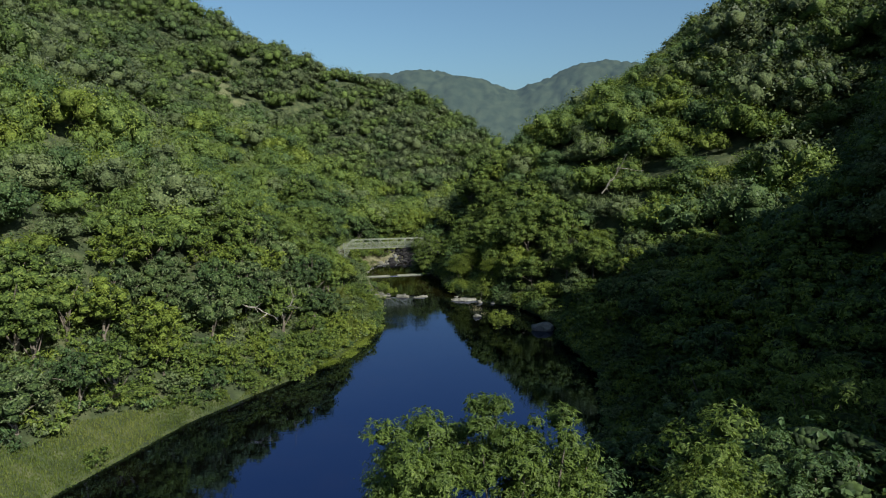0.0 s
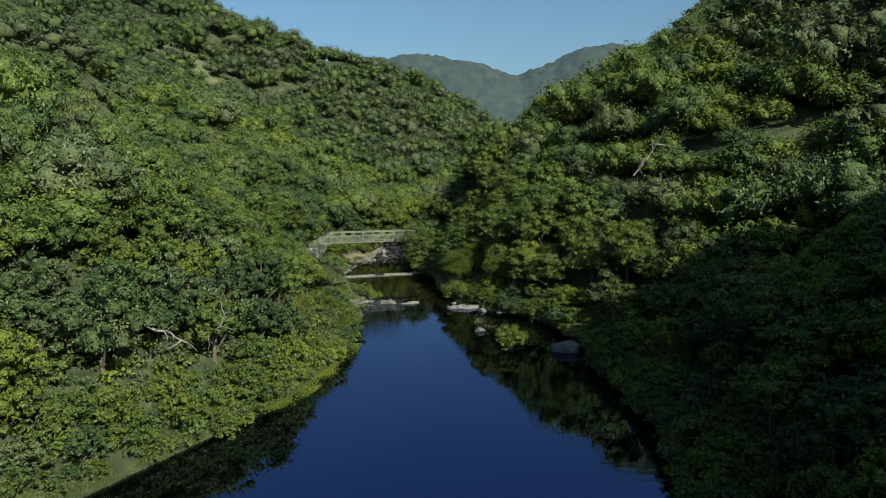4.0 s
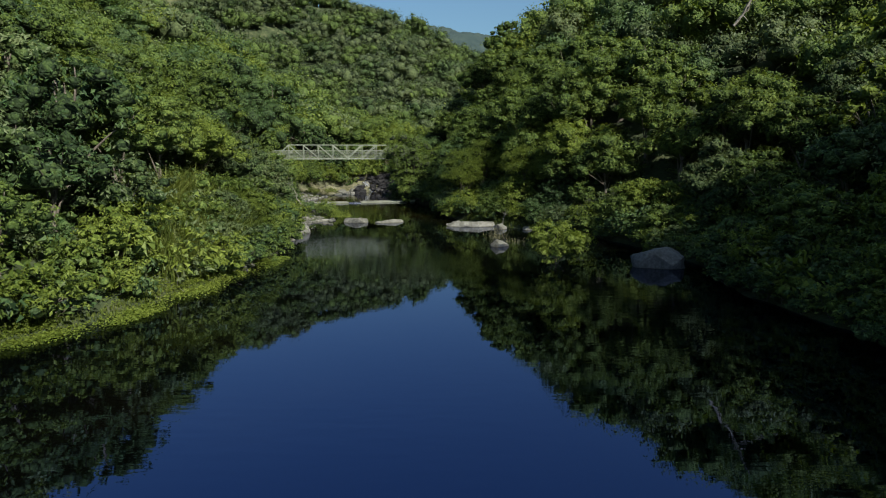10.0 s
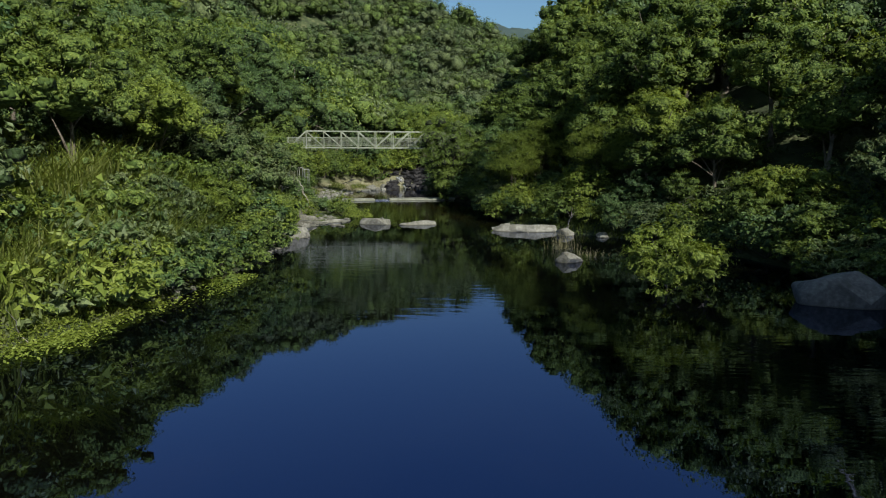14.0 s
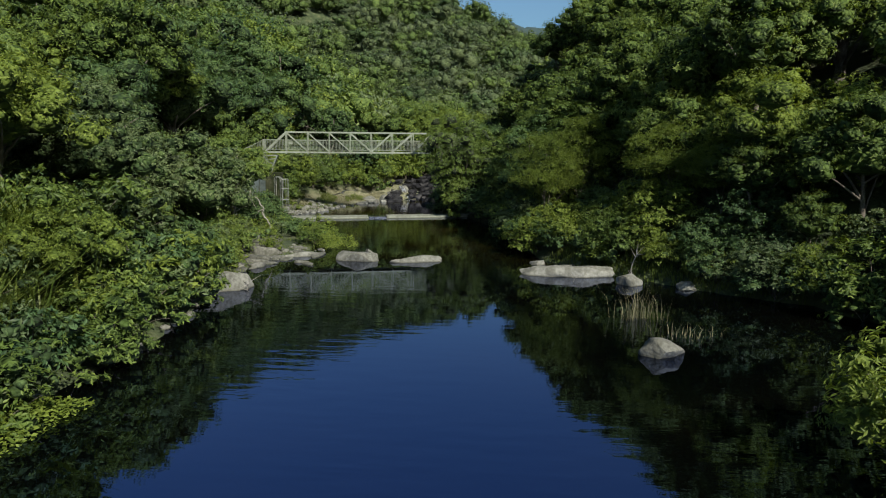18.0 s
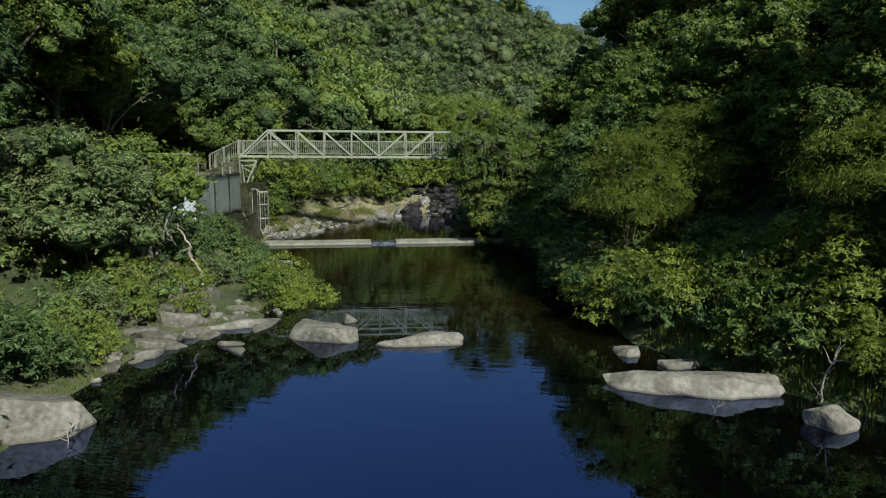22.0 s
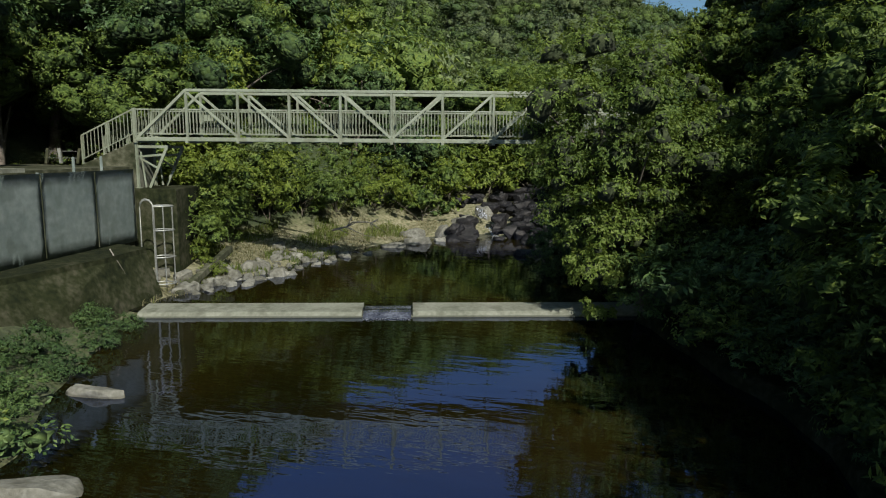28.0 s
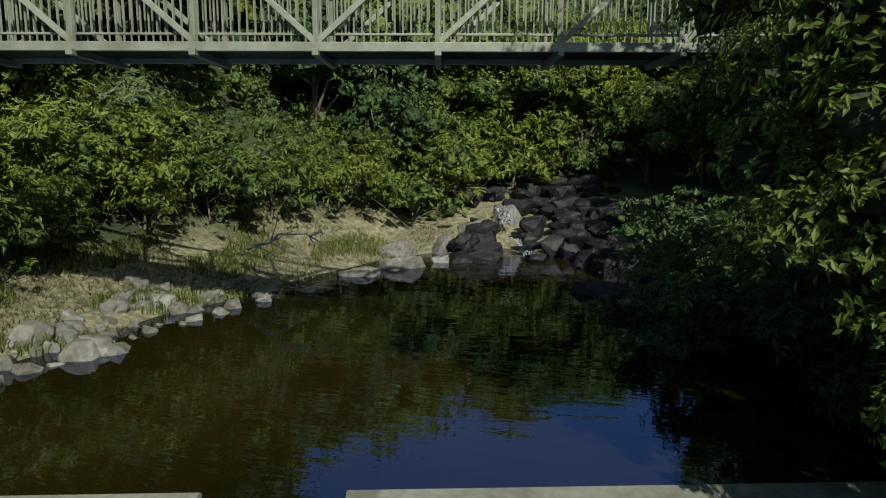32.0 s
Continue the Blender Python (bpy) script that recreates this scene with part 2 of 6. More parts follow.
SHORE_ROCK = mottled("weathered_shore_rock", (0.046, 0.046, 0.036), (0.088, 0.087, 0.071), (0.145, 0.142, 0.12), 1.1, 0.9, 8, 0.9, 7, obj_var=0.2)
weathered(SHORE_ROCK, (0.040, 0.044, 0.026), 0.7)
weathered(ROCK, (0.075, 0.073, 0.055), 0.55)
weathered(SHADED_ROCK, (0.045, 0.048, 0.046), 0.6)
CONCRETE = mottled("pale_concrete", (0.105, 0.112, 0.084), (0.155, 0.164, 0.128), (0.20, 0.21, 0.17), 0.7, 0.85, 12, 0.2, 20)
OLD_CONCRETE = mottled("mossy_concrete", (0.016, 0.020, 0.010), (0.046, 0.050, 0.030), (0.110, 0.110, 0.080), 0.8, 0.9, 7, 0.5, 8)
# Mossy concrete, its colour lowered further to hold the shade on the wall.
SHADED_MOSS = mottled("mossy_shaded_wall", (0.006, 0.009, 0.004), (0.018, 0.022, 0.009), (0.048, 0.048, 0.030), 0.9, 0.95, 6, 0.7, 7)
PAINT = mottled("pale_green_paint", (0.14, 0.163, 0.117), (0.185, 0.212, 0.158), (0.228, 0.255, 0.20), 0.8, 0.5, 10, 0.08, 20)
SHEET = mottled("grey_sheet", (0.17, 0.215, 0.205), (0.235, 0.285, 0.272), (0.32, 0.37, 0.355), 0.5, 0.5, 9, 0.1, 5)
WHITE = mottled("white_paint", (0.20, 0.25, 0.29), (0.27, 0.32, 0.36), (0.34, 0.39, 0.43), 0.6, 0.6, 9, 0.1, 12)
GALV = mottled("galvanised_steel", (0.17, 0.18, 0.17), (0.25, 0.26, 0.24), (0.34, 0.35, 0.32), 2.0, 0.45, 8, 0.05, 20, metal=0.4)
SPILL = mottled("spilling_water", (0.018, 0.022, 0.032), (0.05, 0.056, 0.075), (0.15, 0.165, 0.20), 2.2, 0.12, 7, 0.4, 9)
# White water toned blue-grey, with the cascade's shade put into the colour.
FOAM = mottled("shaded_white_water", (0.22, 0.24, 0.29), (0.40, 0.43, 0.48), (0.62, 0.64, 0.68), 5.0, 0.4, 4, 0.5, 12)


weathered(CONCRETE, (0.060, 0.064, 0.042), 0.55, (2.0, 2.0, 1.2))
weathered(SHEET, (0.13, 0.16, 0.14), 0.5, (1.6, 1.6, 0.25))
weathered(WHITE, (0.26, 0.30, 0.32), 0.5, (2.5, 2.5, 0.3))


def see_through(m, share):
    """Lets that share of the light pass a thin sheet."""
    n, l = m.node_tree.nodes, m.node_tree.links
    mx, tr = n.new("ShaderNodeMixShader"), n.new("ShaderNodeBsdfTransparent")
    tr.inputs[0].default_value = (0.82, 0.90, 0.88, 1)
    mx.inputs[0].default_value = share
    l.new(n["Principled BSDF"].outputs[0], mx.inputs[1])
    l.new(tr.outputs[0], mx.inputs[2])
    l.new(mx.outputs[0], n["Material Output"].inputs[0])
    return m


CLOUDY = see_through(SHEET, 0.09)
weathered(PAINT, (0.10, 0.10, 0.06), 0.45, (2.0, 2.0, 2.0))


for m_ in (SHADED_MOSS, OLD_CONCRETE, ROCK, SAND, WET_ROCK):
    m_.node_tree.nodes["Principled BSDF"].inputs["Specular IOR Level"].default_value = 0.12


def water_material():
    m, n, l, b = material("still_water", 0.015)
    geo = n.new("ShaderNodeNewGeometry")
    a = n.new("ShaderNodeTexNoise")
    a.inputs["Scale"].default_value, a.inputs["Detail"].default_value = 0.18, 5
    l.new(geo.outputs["Position"], a.inputs["Vector"])
    r = ramp_node(n, [(0.35, (0.0006, 0.0010, 0.0008)), (0.55, (0.0013, 0.0016, 0.0011)), (0.72, (0.0026, 0.0024, 0.0014))])
    l.new(a.outputs["Fac"], r.inputs[0])
    sep, mr, shoal = n.new("ShaderNodeSeparateXYZ"), n.new("ShaderNodeMapRange"), n.new("ShaderNodeMix")
    l.new(geo.outputs["Position"], sep.inputs[0])
    l.new(sep.outputs["Y"], mr.inputs["Value"])
    mr.inputs["From Min"].default_value, mr.inputs["From Max"].default_value = 108, 128
    shoal.data_type = 'RGBA'
    r2 = ramp_node(n, [(0.35, (0.0060, 0.0066, 0.0010)), (0.55, (0.0130, 0.0112, 0.0018)), (0.72, (0.019, 0.0140, 0.0028))])
    l.new(a.outputs["Fac"], r2.inputs[0])
    l.new(mr.outputs[0], shoal.inputs[0])
    l.new(r.outputs[0], shoal.inputs[6])
    l.new(r2.outputs[0], shoal.inputs[7])
    l.new(shoal.outputs[2], b.inputs["Base Color"])
    b.inputs["IOR"].default_value = 2.8
    b.inputs["Specular Tint"].default_value = (0.26, 0.42, 1.0, 1)
    w = n.new("ShaderNodeTexNoise")
    w.inputs["Scale"].default_value, w.inputs["Detail"].default_value = 1.5, 3
    mp = n.new("ShaderNodeMapping")
    mp.inputs["Scale"].default_value = (0.45, 1.6, 1)
    l.new(geo.outputs["Position"], mp.inputs["Vector"])
    l.new(mp.outputs[0], w.inputs["Vector"])
    big = n.new("ShaderNodeTexNoise")
    big.inputs["Scale"].default_value = 0.07
    l.new(geo.outputs["Position"], big.inputs["Vector"])
    amp = ramp_node(n, [(0.46, (0.05, 0.05, 0.05)), (0.68, (0.8, 0.8, 0.8))])
    l.new(big.outputs["Fac"], amp.inputs[0])
    bp = n.new("ShaderNodeBump")
    bp.inputs["Distance"].default_value = 0.011
    near_weir, most = n.new("ShaderNodeMapRange"), n.new("ShaderNodeMath")
    l.new(sep.outputs["Y"], near_weir.inputs["Value"])
    near_weir.inputs["From Min"].default_value, near_weir.inputs["From Max"].default_value = 113, 121
    near_weir.inputs["To Max"].default_value = 0.7
    most.operation = 'MAXIMUM'
    l.new(amp.outputs[0], most.inputs[0])
    l.new(near_weir.outputs[0], most.inputs[1])
    l.new(most.outputs[0], bp.inputs["Strength"])
    l.new(w.outputs["Fac"], bp.inputs["Height"])
    l.new(bp.outputs[0], b.inputs["Normal"])
    return m


WATER = water_material()


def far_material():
    """Woods seen through a long stretch of bright air; a blue surface glow paints the haze."""
    m, n, l, b = material("hazy_far_woods", 0.95)
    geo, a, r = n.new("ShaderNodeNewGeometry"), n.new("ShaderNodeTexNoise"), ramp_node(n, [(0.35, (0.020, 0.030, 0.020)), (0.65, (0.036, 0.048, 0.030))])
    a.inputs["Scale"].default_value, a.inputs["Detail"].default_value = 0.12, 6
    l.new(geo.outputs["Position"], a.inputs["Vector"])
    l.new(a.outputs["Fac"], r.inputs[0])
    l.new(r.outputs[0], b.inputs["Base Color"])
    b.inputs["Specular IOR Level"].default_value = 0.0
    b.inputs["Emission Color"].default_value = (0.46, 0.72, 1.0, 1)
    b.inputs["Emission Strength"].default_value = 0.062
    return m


FAR_HILL = far_material()


# ---- mesh helpers ----
def mesh_from(name, verts, faces, mats, smooth=False, index=None):
    """A mesh from an array of vertices and one of faces, all with the same number of corners."""
    verts, faces = np.asarray(verts, np.float32), np.asarray(faces, np.int32)
    me = bpy.data.meshes.new(name)
    k = faces.shape[1]
    me.vertices.add(len(verts))
    me.vertices.foreach_set("co", verts.ravel())
    me.loops.add(faces.size)
    me.loops.foreach_set("vertex_index", faces.ravel())
    me.polygons.add(len(faces))
    me.polygons.foreach_set("loop_start", np.arange(0, faces.size, k, dtype=np.int32))
    if index is not None:
        me.polygons.foreach_set("material_index", np.asarray(index, np.int32))
    me.polygons.foreach_set("use_smooth", np.broadcast_to(np.asarray(smooth, bool), len(faces)).copy())
    for m in mats:
        me.materials.append(m)
    me.update(calc_edges=True)
    return me


def part(name, bm, mat, parent=None, label=""):
    """One bmesh as one mesh object, under a thing or a part."""
    me = bpy.data.meshes.new(name)
    bm.to_mesh(me)
    bm.free()
    me.materials.append(mat)
    ob = new(name, me)
    ob.parent = parent
    if label:
        ob["label"] = label
    return ob


def thing(name, label, category, group="", kind="", at=None):
    return tagged(new(name), label, category, group, kind) if at is None else tagged(placed(new(name), at), label, category, group, kind)


def placed(ob, m):
    ob.matrix_world = m
    return ob


def add_box(bm, c, size, rot=None, bevel=0.0):
    r = bmesh.ops.create_cube(bm, size=1.0, matrix=Matrix.Translation(c) @ (rot or Matrix()) @ Matrix.Diagonal((*size, 1)))
    if bevel:
        es = list({e for v in r["verts"] for e in v.link_edges})
        bmesh.ops.bevel(bm, geom=es, offset=bevel, segments=2, affect='EDGES', profile=0.6)


def add_beam(bm, p, q, w, h, bevel=0.0):
    """A bar of section w x h from p to q."""
    p, q = Vector(p), Vector(q)
    d = q - p
    x = d.normalized()
    side = Vector((0, 0, 1)).cross(x)
    side = side.normalized() if side.length > 1e-4 else Vector((1, 0, 0))
    up = x.cross(side)
    rot = Matrix((x, side, up)).transposed().to_4x4()
    add_box(bm, (p + q) / 2, (d.length, w, h), rot, bevel)


def box_part(name, c, size, mat, parent, label="", rot=None, bevel=0.0):
    bm = bmesh.new()
    add_box(bm, c, size, rot, bevel)
    return part(name, bm, mat, parent, label)


def beam_part(name, p, q, w, h, mat, parent, label="", bevel=0.0):
    bm = bmesh.new()
    add_beam(bm, p, q, w, h, bevel)
    return part(name, bm, mat, parent, label)


def tube_arrays(points, radii, sides=6):
    """A tapered tube along points, as vertices and four-cornered faces."""
    pts = np.asarray(points, float)
    vs, fs = [], []
    for i, (p, r) in enumerate(zip(pts, radii)):
        d = pts[min(i + 1, len(pts) - 1)] - pts[max(i - 1, 0)]
        d /= np.linalg.norm(d) + 1e-9
        a = np.cross(d, (0.0, 0.0, 1.0) if abs(d[2]) < 0.9 else (1.0, 0.0, 0.0))
        a /= np.linalg.norm(a)
        b = np.cross(d, a)
        for k in range(sides):
            t = 2 * math.pi * k / sides
            vs.append(p + r * (math.cos(t) * a + math.sin(t) * b))
    for i in range(len(pts) - 1):
        for k in range(sides):
            j = (k + 1) % sides
            fs.append((i * sides + k, i * sides + j, (i + 1) * sides + j, (i + 1) * sides + k))
    return np.array(vs), np.array(fs)


def joined(list_vf):
    vs, fs, o = [], [], 0
    for v, f in list_vf:
        vs.append(v)
        fs.append(f + o)
        o += len(v)
    return np.concatenate(vs), np.concatenate(fs)


# ---- the land ----
LEFT_Y = [-60, 0, 20, 43, 57, 66, 75, 85, 97, 105, 111, 114, 118, 122, 125, 130, 134, 137, 140, 143, 146, 149, 152, 160, 200, 250, 320, 420]
LEFT_X = [-50, -42, -36, -27.5, -22.7, -17.6, -12.8, -9.8, -9.6, -10.9, -11.3, -9.6, -10.6, -12.6, -14.6, -17.2, -17.0, -16.2, -16.0, -15.2, -14.6, -13.6, -12.5, -12, -11, -6, 20, 60]
RIGHT_Y = [-60, 0, 14, 22, 32, 42, 52, 66, 75, 82, 90, 98, 104, 106, 109, 113, 119, 127, 130, 134, 138, 144, 148, 152, 160, 200, 250, 320, 420]
RIGHT_X = [-30, -22, -14, -6, 3, 10, 14, 17, 17, 15.5, 16.5, 14.5, 12.0, 9.0, 5.8, 2.6, 1.1, 0.4, -0.9, -2.3, -3.2, -5.2, -7.5, -8.6, -8.5, -4, 4, 34, 76]


def smoothstep(a, b, x):
    t = np.clip((x - a) / (b - a), 0, 1)
    return t * t * (3 - 2 * t)


WAVES = [(np.random.RandomState(i).uniform(0, 6.28), np.random.RandomState(i + 50).uniform(0, 6.28)) for i in range(24)]


def rolling(x, y, size):
    """Gentle random relief, about -1 to 1, with waves of about that many metres."""
    s = 0
    for i, (a, ph) in enumerate(WAVES[:10]):
        k = 6.28 / size * (0.7 + 0.07 * i)
        s = s + np.sin(k * (x * math.cos(a) + y * math.sin(a)) + ph)
    return s / 4.0


def land(x, y):
    """The height of the ground, in metres over the lower pool."""
    x, y = np.asarray(x, float), np.asarray(y, float)
    dl = np.interp(y, LEFT_Y, LEFT_X) - x
    dr = x - np.interp(y, RIGHT_Y, RIGHT_X)
    floor = np.interp(y, [149, 156, 170, 200, 300], [0, 1.8, 3.0, 6.0, 14.0])
    sl = np.interp(y, [0, 60, 110, 200, 260], [0.52, 0.56, 0.62, 0.56, 0.52])
    left = sl * np.clip(dl, 0, None) + 0.0011 * np.clip(dl - 30, 0, 110) ** 2 * smoothstep(100, 300, y)
    flat = np.interp(y, [104, 108, 113, 118, 121, 124, 128, 134, 142, 152, 165], [0, 3.5, 4.5, 3.5, 1.5, 1, 3, 6.5, 5, 2, 0])
    left = left - sl * np.minimum(np.clip(dl, 0, None), flat) * np.interp(y, [104, 110, 118, 124], [0.6, 0.82, 0.82, 0.6])
    sr = np.interp(y, [0, 40, 95, 105, 125, 140, 200, 240, 330], [0.34, 0.42, 0.46, 0.50, 0.62, 0.72, 0.72, 0.66, 0.40])
    # High ground off to the right, added out of view to shadow the bank.
    ridge = np.clip(x - 24 - 0.15 * np.clip(y, 0, 90), 0, 24)
    right = sr * np.clip(dr, 0, None) + ridge * (1.5 + 0.30 * rolling(x + 30, y, 22.0)) * smoothstep(62, 30, y) * smoothstep(-40, 5, y)
    crest = np.interp(x, [-160, -80, -40, -23, 0, 13, 24, 40, 60], [100, 70, 58, 53, 44, 36, 26, 11, 0])
    back = crest * np.clip((y - 178) / 142, 0, 1) ** 1.6 * smoothstep(430, 335, y)
    far = np.interp(x, [-400, -150, -70, -20, 20, 62, 95, 125, 150, 190, 300, 500], [70, 86, 95, 102, 96, 82, 92, 110, 114, 104, 84, 50])
    peaks = far * np.exp(-((y - 620) / 95.0) ** 2)
    # Bumps at (42, 55), (90, 90), (35, -40) are added off view to cast shade.
    right = right + 17 * np.exp(-((x - 42.5) ** 2 + (y - 55) ** 2) / 130.0) + 34 * (1 + 0.3 * rolling(x, y, 13.0)) * np.exp(-((x - 90) ** 2 + (y - 90) ** 2) / 230.0) + 6 * np.exp(-((x - 17) ** 2 + (y - 152) ** 2) / 150.0) - 2.6 * smoothstep(0, 6, dr) * smoothstep(13, 7, dr) * smoothstep(128, 138, y) * smoothstep(172, 160, y) + 6 * (1 + 0.2 * rolling(x, y, 15.0)) * np.exp(-((x - 35) ** 2 + (y + 40) ** 2) / 625.0)
    h = np.maximum(np.maximum(np.maximum(left, right) * smoothstep(520, 340, y), floor * smoothstep(520, 340, y)), np.maximum(back, peaks))
    away = np.minimum(dl, dr) * 0 + np.maximum(dl, dr)
    h = h + rolling(x, y, 46.0) * np.clip(away - 8, 0, 40) * 0.06 + rolling(x + 90, y, 17.0) * np.clip(away - 3, 0, 12) * 0.05
    top = 135.0
    h = np.where(h > 70, 70 + (top - 70) * np.tanh((h - 70) / (top - 70)), h)
    wet = np.clip(-away, 0, 6)
    return h - 0.32 * wet - 0.10 * (away < 0.3)


def grid_axis(stops):
    out = []
    for a, b, s in stops:
        out.append(np.arange(a, b, s))
    return np.concatenate(out + [np.array([stops[-1][1]])])


gx = grid_axis([(-2200, -400, 120), (-400, -160, 24), (-160, -45, 5), (-45, 40, 1.0), (40, 160, 5), (160, 400, 24), (400, 2200, 120)])
gy = grid_axis([(-1500, -100, 140), (-100, 20, 8), (20, 165, 1.0), (165, 420, 5), (420, 760, 20), (760, 2500, 145)])
X, Y = np.meshgrid(gx, gy)
Z = land(X, Y)
V = np.stack([X.ravel(), Y.ravel(), Z.ravel()], 1)
nx, ny = len(gx), len(gy)
ii = (np.arange(ny - 1)[:, None] * nx + np.arange(nx - 1)[None]).ravel()
F = np.stack([ii, ii + 1, ii + 1 + nx, ii + nx], 1)
ground_mesh = mesh_from("ground", V, F, [], True)
edge = np.interp(V[:, 1], LEFT_Y, LEFT_X)
wide = np.interp(V[:, 1], [100, 112, 124, 131, 140, 160], [0.5, 1.5, 1.0, 5, 4.5, 2]) + 0.8 * rolling(V[:, 0] * 3, V[:, 1] * 3, 14.0)
bare = smoothstep(1.2, -0.6, edge - V[:, 0] - wide) * smoothstep(100, 108, V[:, 1]) * smoothstep(168, 152, V[:, 1]) * (V[:, 0] < edge + 4) * (1 - 0.85 * smoothstep(101, 104, V[:, 1]) * smoothstep(131, 129, V[:, 1]))
open_grass = ground_mesh.attributes.new("meadow", 'FLOAT', 'POINT')
strip = np.clip((V[:, 0] + 102) / 44.0, 0, 1)
open_grass.data.foreach_set("value", (smoothstep(14, 7, np.abs(V[:, 1] - (272 - 22 * strip))) * smoothstep(-112, -104, V[:, 0]) * smoothstep(-50, -58, V[:, 0])).astype(np.float32))
tone = ground_mesh.attributes.new("bare", 'FLOAT', 'POINT')
tone.data.foreach_set("value", bare.astype(np.float32))


def ground_material():
    """Forest floor that gives way to pale earth where the bank is bare."""
    m, n, l, b = material("valley_ground", 0.95)
    geo, at = n.new("ShaderNodeNewGeometry"), n.new("ShaderNodeAttribute")
    at.attribute_name = "bare"
    a, c = n.new("ShaderNodeTexNoise"), n.new("ShaderNodeTexNoise")
    a.inputs["Scale"].default_value, a.inputs["Detail"].default_value = 0.6, 6
    c.inputs["Scale"].default_value, c.inputs["Detail"].default_value = 5.0, 8
    for t in (a, c):
        l.new(geo.outputs["Position"], t.inputs["Vector"])
    r1 = ramp_node(n, [(0.32, (0.016, 0.026, 0.009)), (0.5, (0.034, 0.050, 0.016)), (0.68, (0.056, 0.070, 0.026))])
    r2 = ramp_node(n, [(0.32, (0.075, 0.085, 0.035)), (0.48, (0.15, 0.145, 0.08)), (0.66, (0.24, 0.225, 0.145))])
    l.new(a.outputs["Fac"], r1.inputs[0])
    l.new(c.outputs["Fac"], r2.inputs[0])
    mx = n.new("ShaderNodeMix")
    mx.data_type = 'RGBA'
    w = n.new("ShaderNodeMath")
    w.operation = 'MULTIPLY_ADD'
    w.inputs[1].default_value, w.use_clamp = 1.0, True
    off = n.new("ShaderNodeMath")
    off.operation = 'MULTIPLY_ADD'
    off.inputs[1].default_value, off.inputs[2].default_value = 0.9, -0.45
    l.new(a.outputs["Fac"], off.inputs[0])
    l.new(at.outputs["Fac"], w.inputs[0])
    l.new(off.outputs[0], w.inputs[2])
    l.new(w.outputs[0], mx.inputs[0])
    l.new(r1.outputs[0], mx.inputs[6])
    l.new(r2.outputs[0], mx.inputs[7])
    gt = n.new("ShaderNodeAttribute")
    gt.attribute_name = "meadow"
    r3 = ramp_node(n, [(0.35, (0.075, 0.092, 0.036)), (0.65, (0.13, 0.135, 0.065))])
    l.new(a.outputs["Fac"], r3.inputs[0])
    mg = n.new("ShaderNodeMix")
    mg.data_type = 'RGBA'
    l.new(gt.outputs["Fac"], mg.inputs[0])
    l.new(mx.outputs[2], mg.inputs[6])
    l.new(r3.outputs[0], mg.inputs[7])
    l.new(mg.outputs[2], b.inputs["Base Color"])
    bp_ = n.new("ShaderNodeBump")
    bp_.inputs["Strength"].default_value, bp_.inputs["Distance"].default_value = 0.8, 0.15
    l.new(c.outputs["Fac"], bp_.inputs["Height"])
    l.new(bp_.outputs[0], b.inputs["Normal"])
    return m


ground_mesh.materials.append(ground_material())
ground = tagged(new("ground", ground_mesh), "wooded valley ground of dark soil with sandy banks", "ground", kind="structure")

# water: the lower pool, and the upper pool behind the weir
WEIR_A, WEIR_B = Vector((-17.6, 130.0, 0)), Vector((-1.6, 134.95, 0))
wd = (WEIR_B - WEIR_A).normalized()
wn_ = Vector((-wd.y, wd.x, 0))


def sheet(name, pts, z, mat):
    bm = bmesh.new()
    bm.faces.new([bm.verts.new((p[0], p[1], z)) for p in pts])
    return part(name, bm, mat)


mid = wn_ * 0.45
A, B = WEIR_A + mid - wd * 8, WEIR_B + mid + wd * 8
lower = sheet("water", [(-120, -200), (60, -200), (60, B.y), (B.x, B.y), (A.x, A.y), (-120, A.y)], 0.0, WATER)
tagged(lower, "dark still river pool mirroring sky and forest", "water", kind="structure")
upper = sheet("water_upper", [(A.x, A.y), (B.x, B.y), (8, 154), (-30, 154)], 0.13, WATER)
tagged(upper, "dark still pool held behind the low weir", "water", kind="structure")


# ---- trees ----
def leaf_arrays(centres, out, size, rng, kite=True, up=0.5, wild=0.7, slim=0.24, along=None):
    """Leaves as pointed kites of two triangles (or one), turned roughly outwards and upwards."""
    n = len(centres)
    nrm = out + rng.normal(0, wild, (n, 3)) + np.array([0, 0, up])
    nrm /= np.linalg.norm(nrm, axis=1, keepdims=True)
    t = rng.normal(0, 1, (n, 3)) + out * 0.5 + np.array([0, 0, -0.35])
    if along is not None:
        t = along + rng.normal(0, 0.18, (n, 3))
    t -= nrm * (t * nrm).sum(1, keepdims=True)
    t /= np.linalg.norm(t, axis=1, keepdims=True)
    b = np.cross(nrm, t)
    s = size * rng.uniform(0.65, 1.35, (n, 1))
    if kite:
        v = np.stack([centres - t * s * 0.5, centres + b * s * slim + nrm * s * 0.07, centres + t * s * 0.55, centres - b * s * slim + nrm * s * 0.07], 1)
        o = np.arange(n)[:, None] * 4
        f = np.concatenate([o + np.array([[0, 1, 2]]), o + np.array([[0, 2, 3]])], 0)
    else:
        v = np.stack([centres - t * s * 0.45 + b * s * 0.30, centres - t * s * 0.45 - b * s * 0.30, centres + t * s * 0.62], 1)
        f = np.arange(n)[:, None] * 3 + np.array([[0, 1, 2]])
    return v.reshape(-1, 3), f


def ico(level):
    bm = bmesh.new()
    bmesh.ops.create_icosphere(bm, subdivisions=level, radius=1)
    bm.verts.ensure_lookup_table()
    out = (np.array([v.co[:] for v in bm.verts]), np.array([[v.index for v in f.verts] for f in bm.faces]))
    bm.free()
    return out


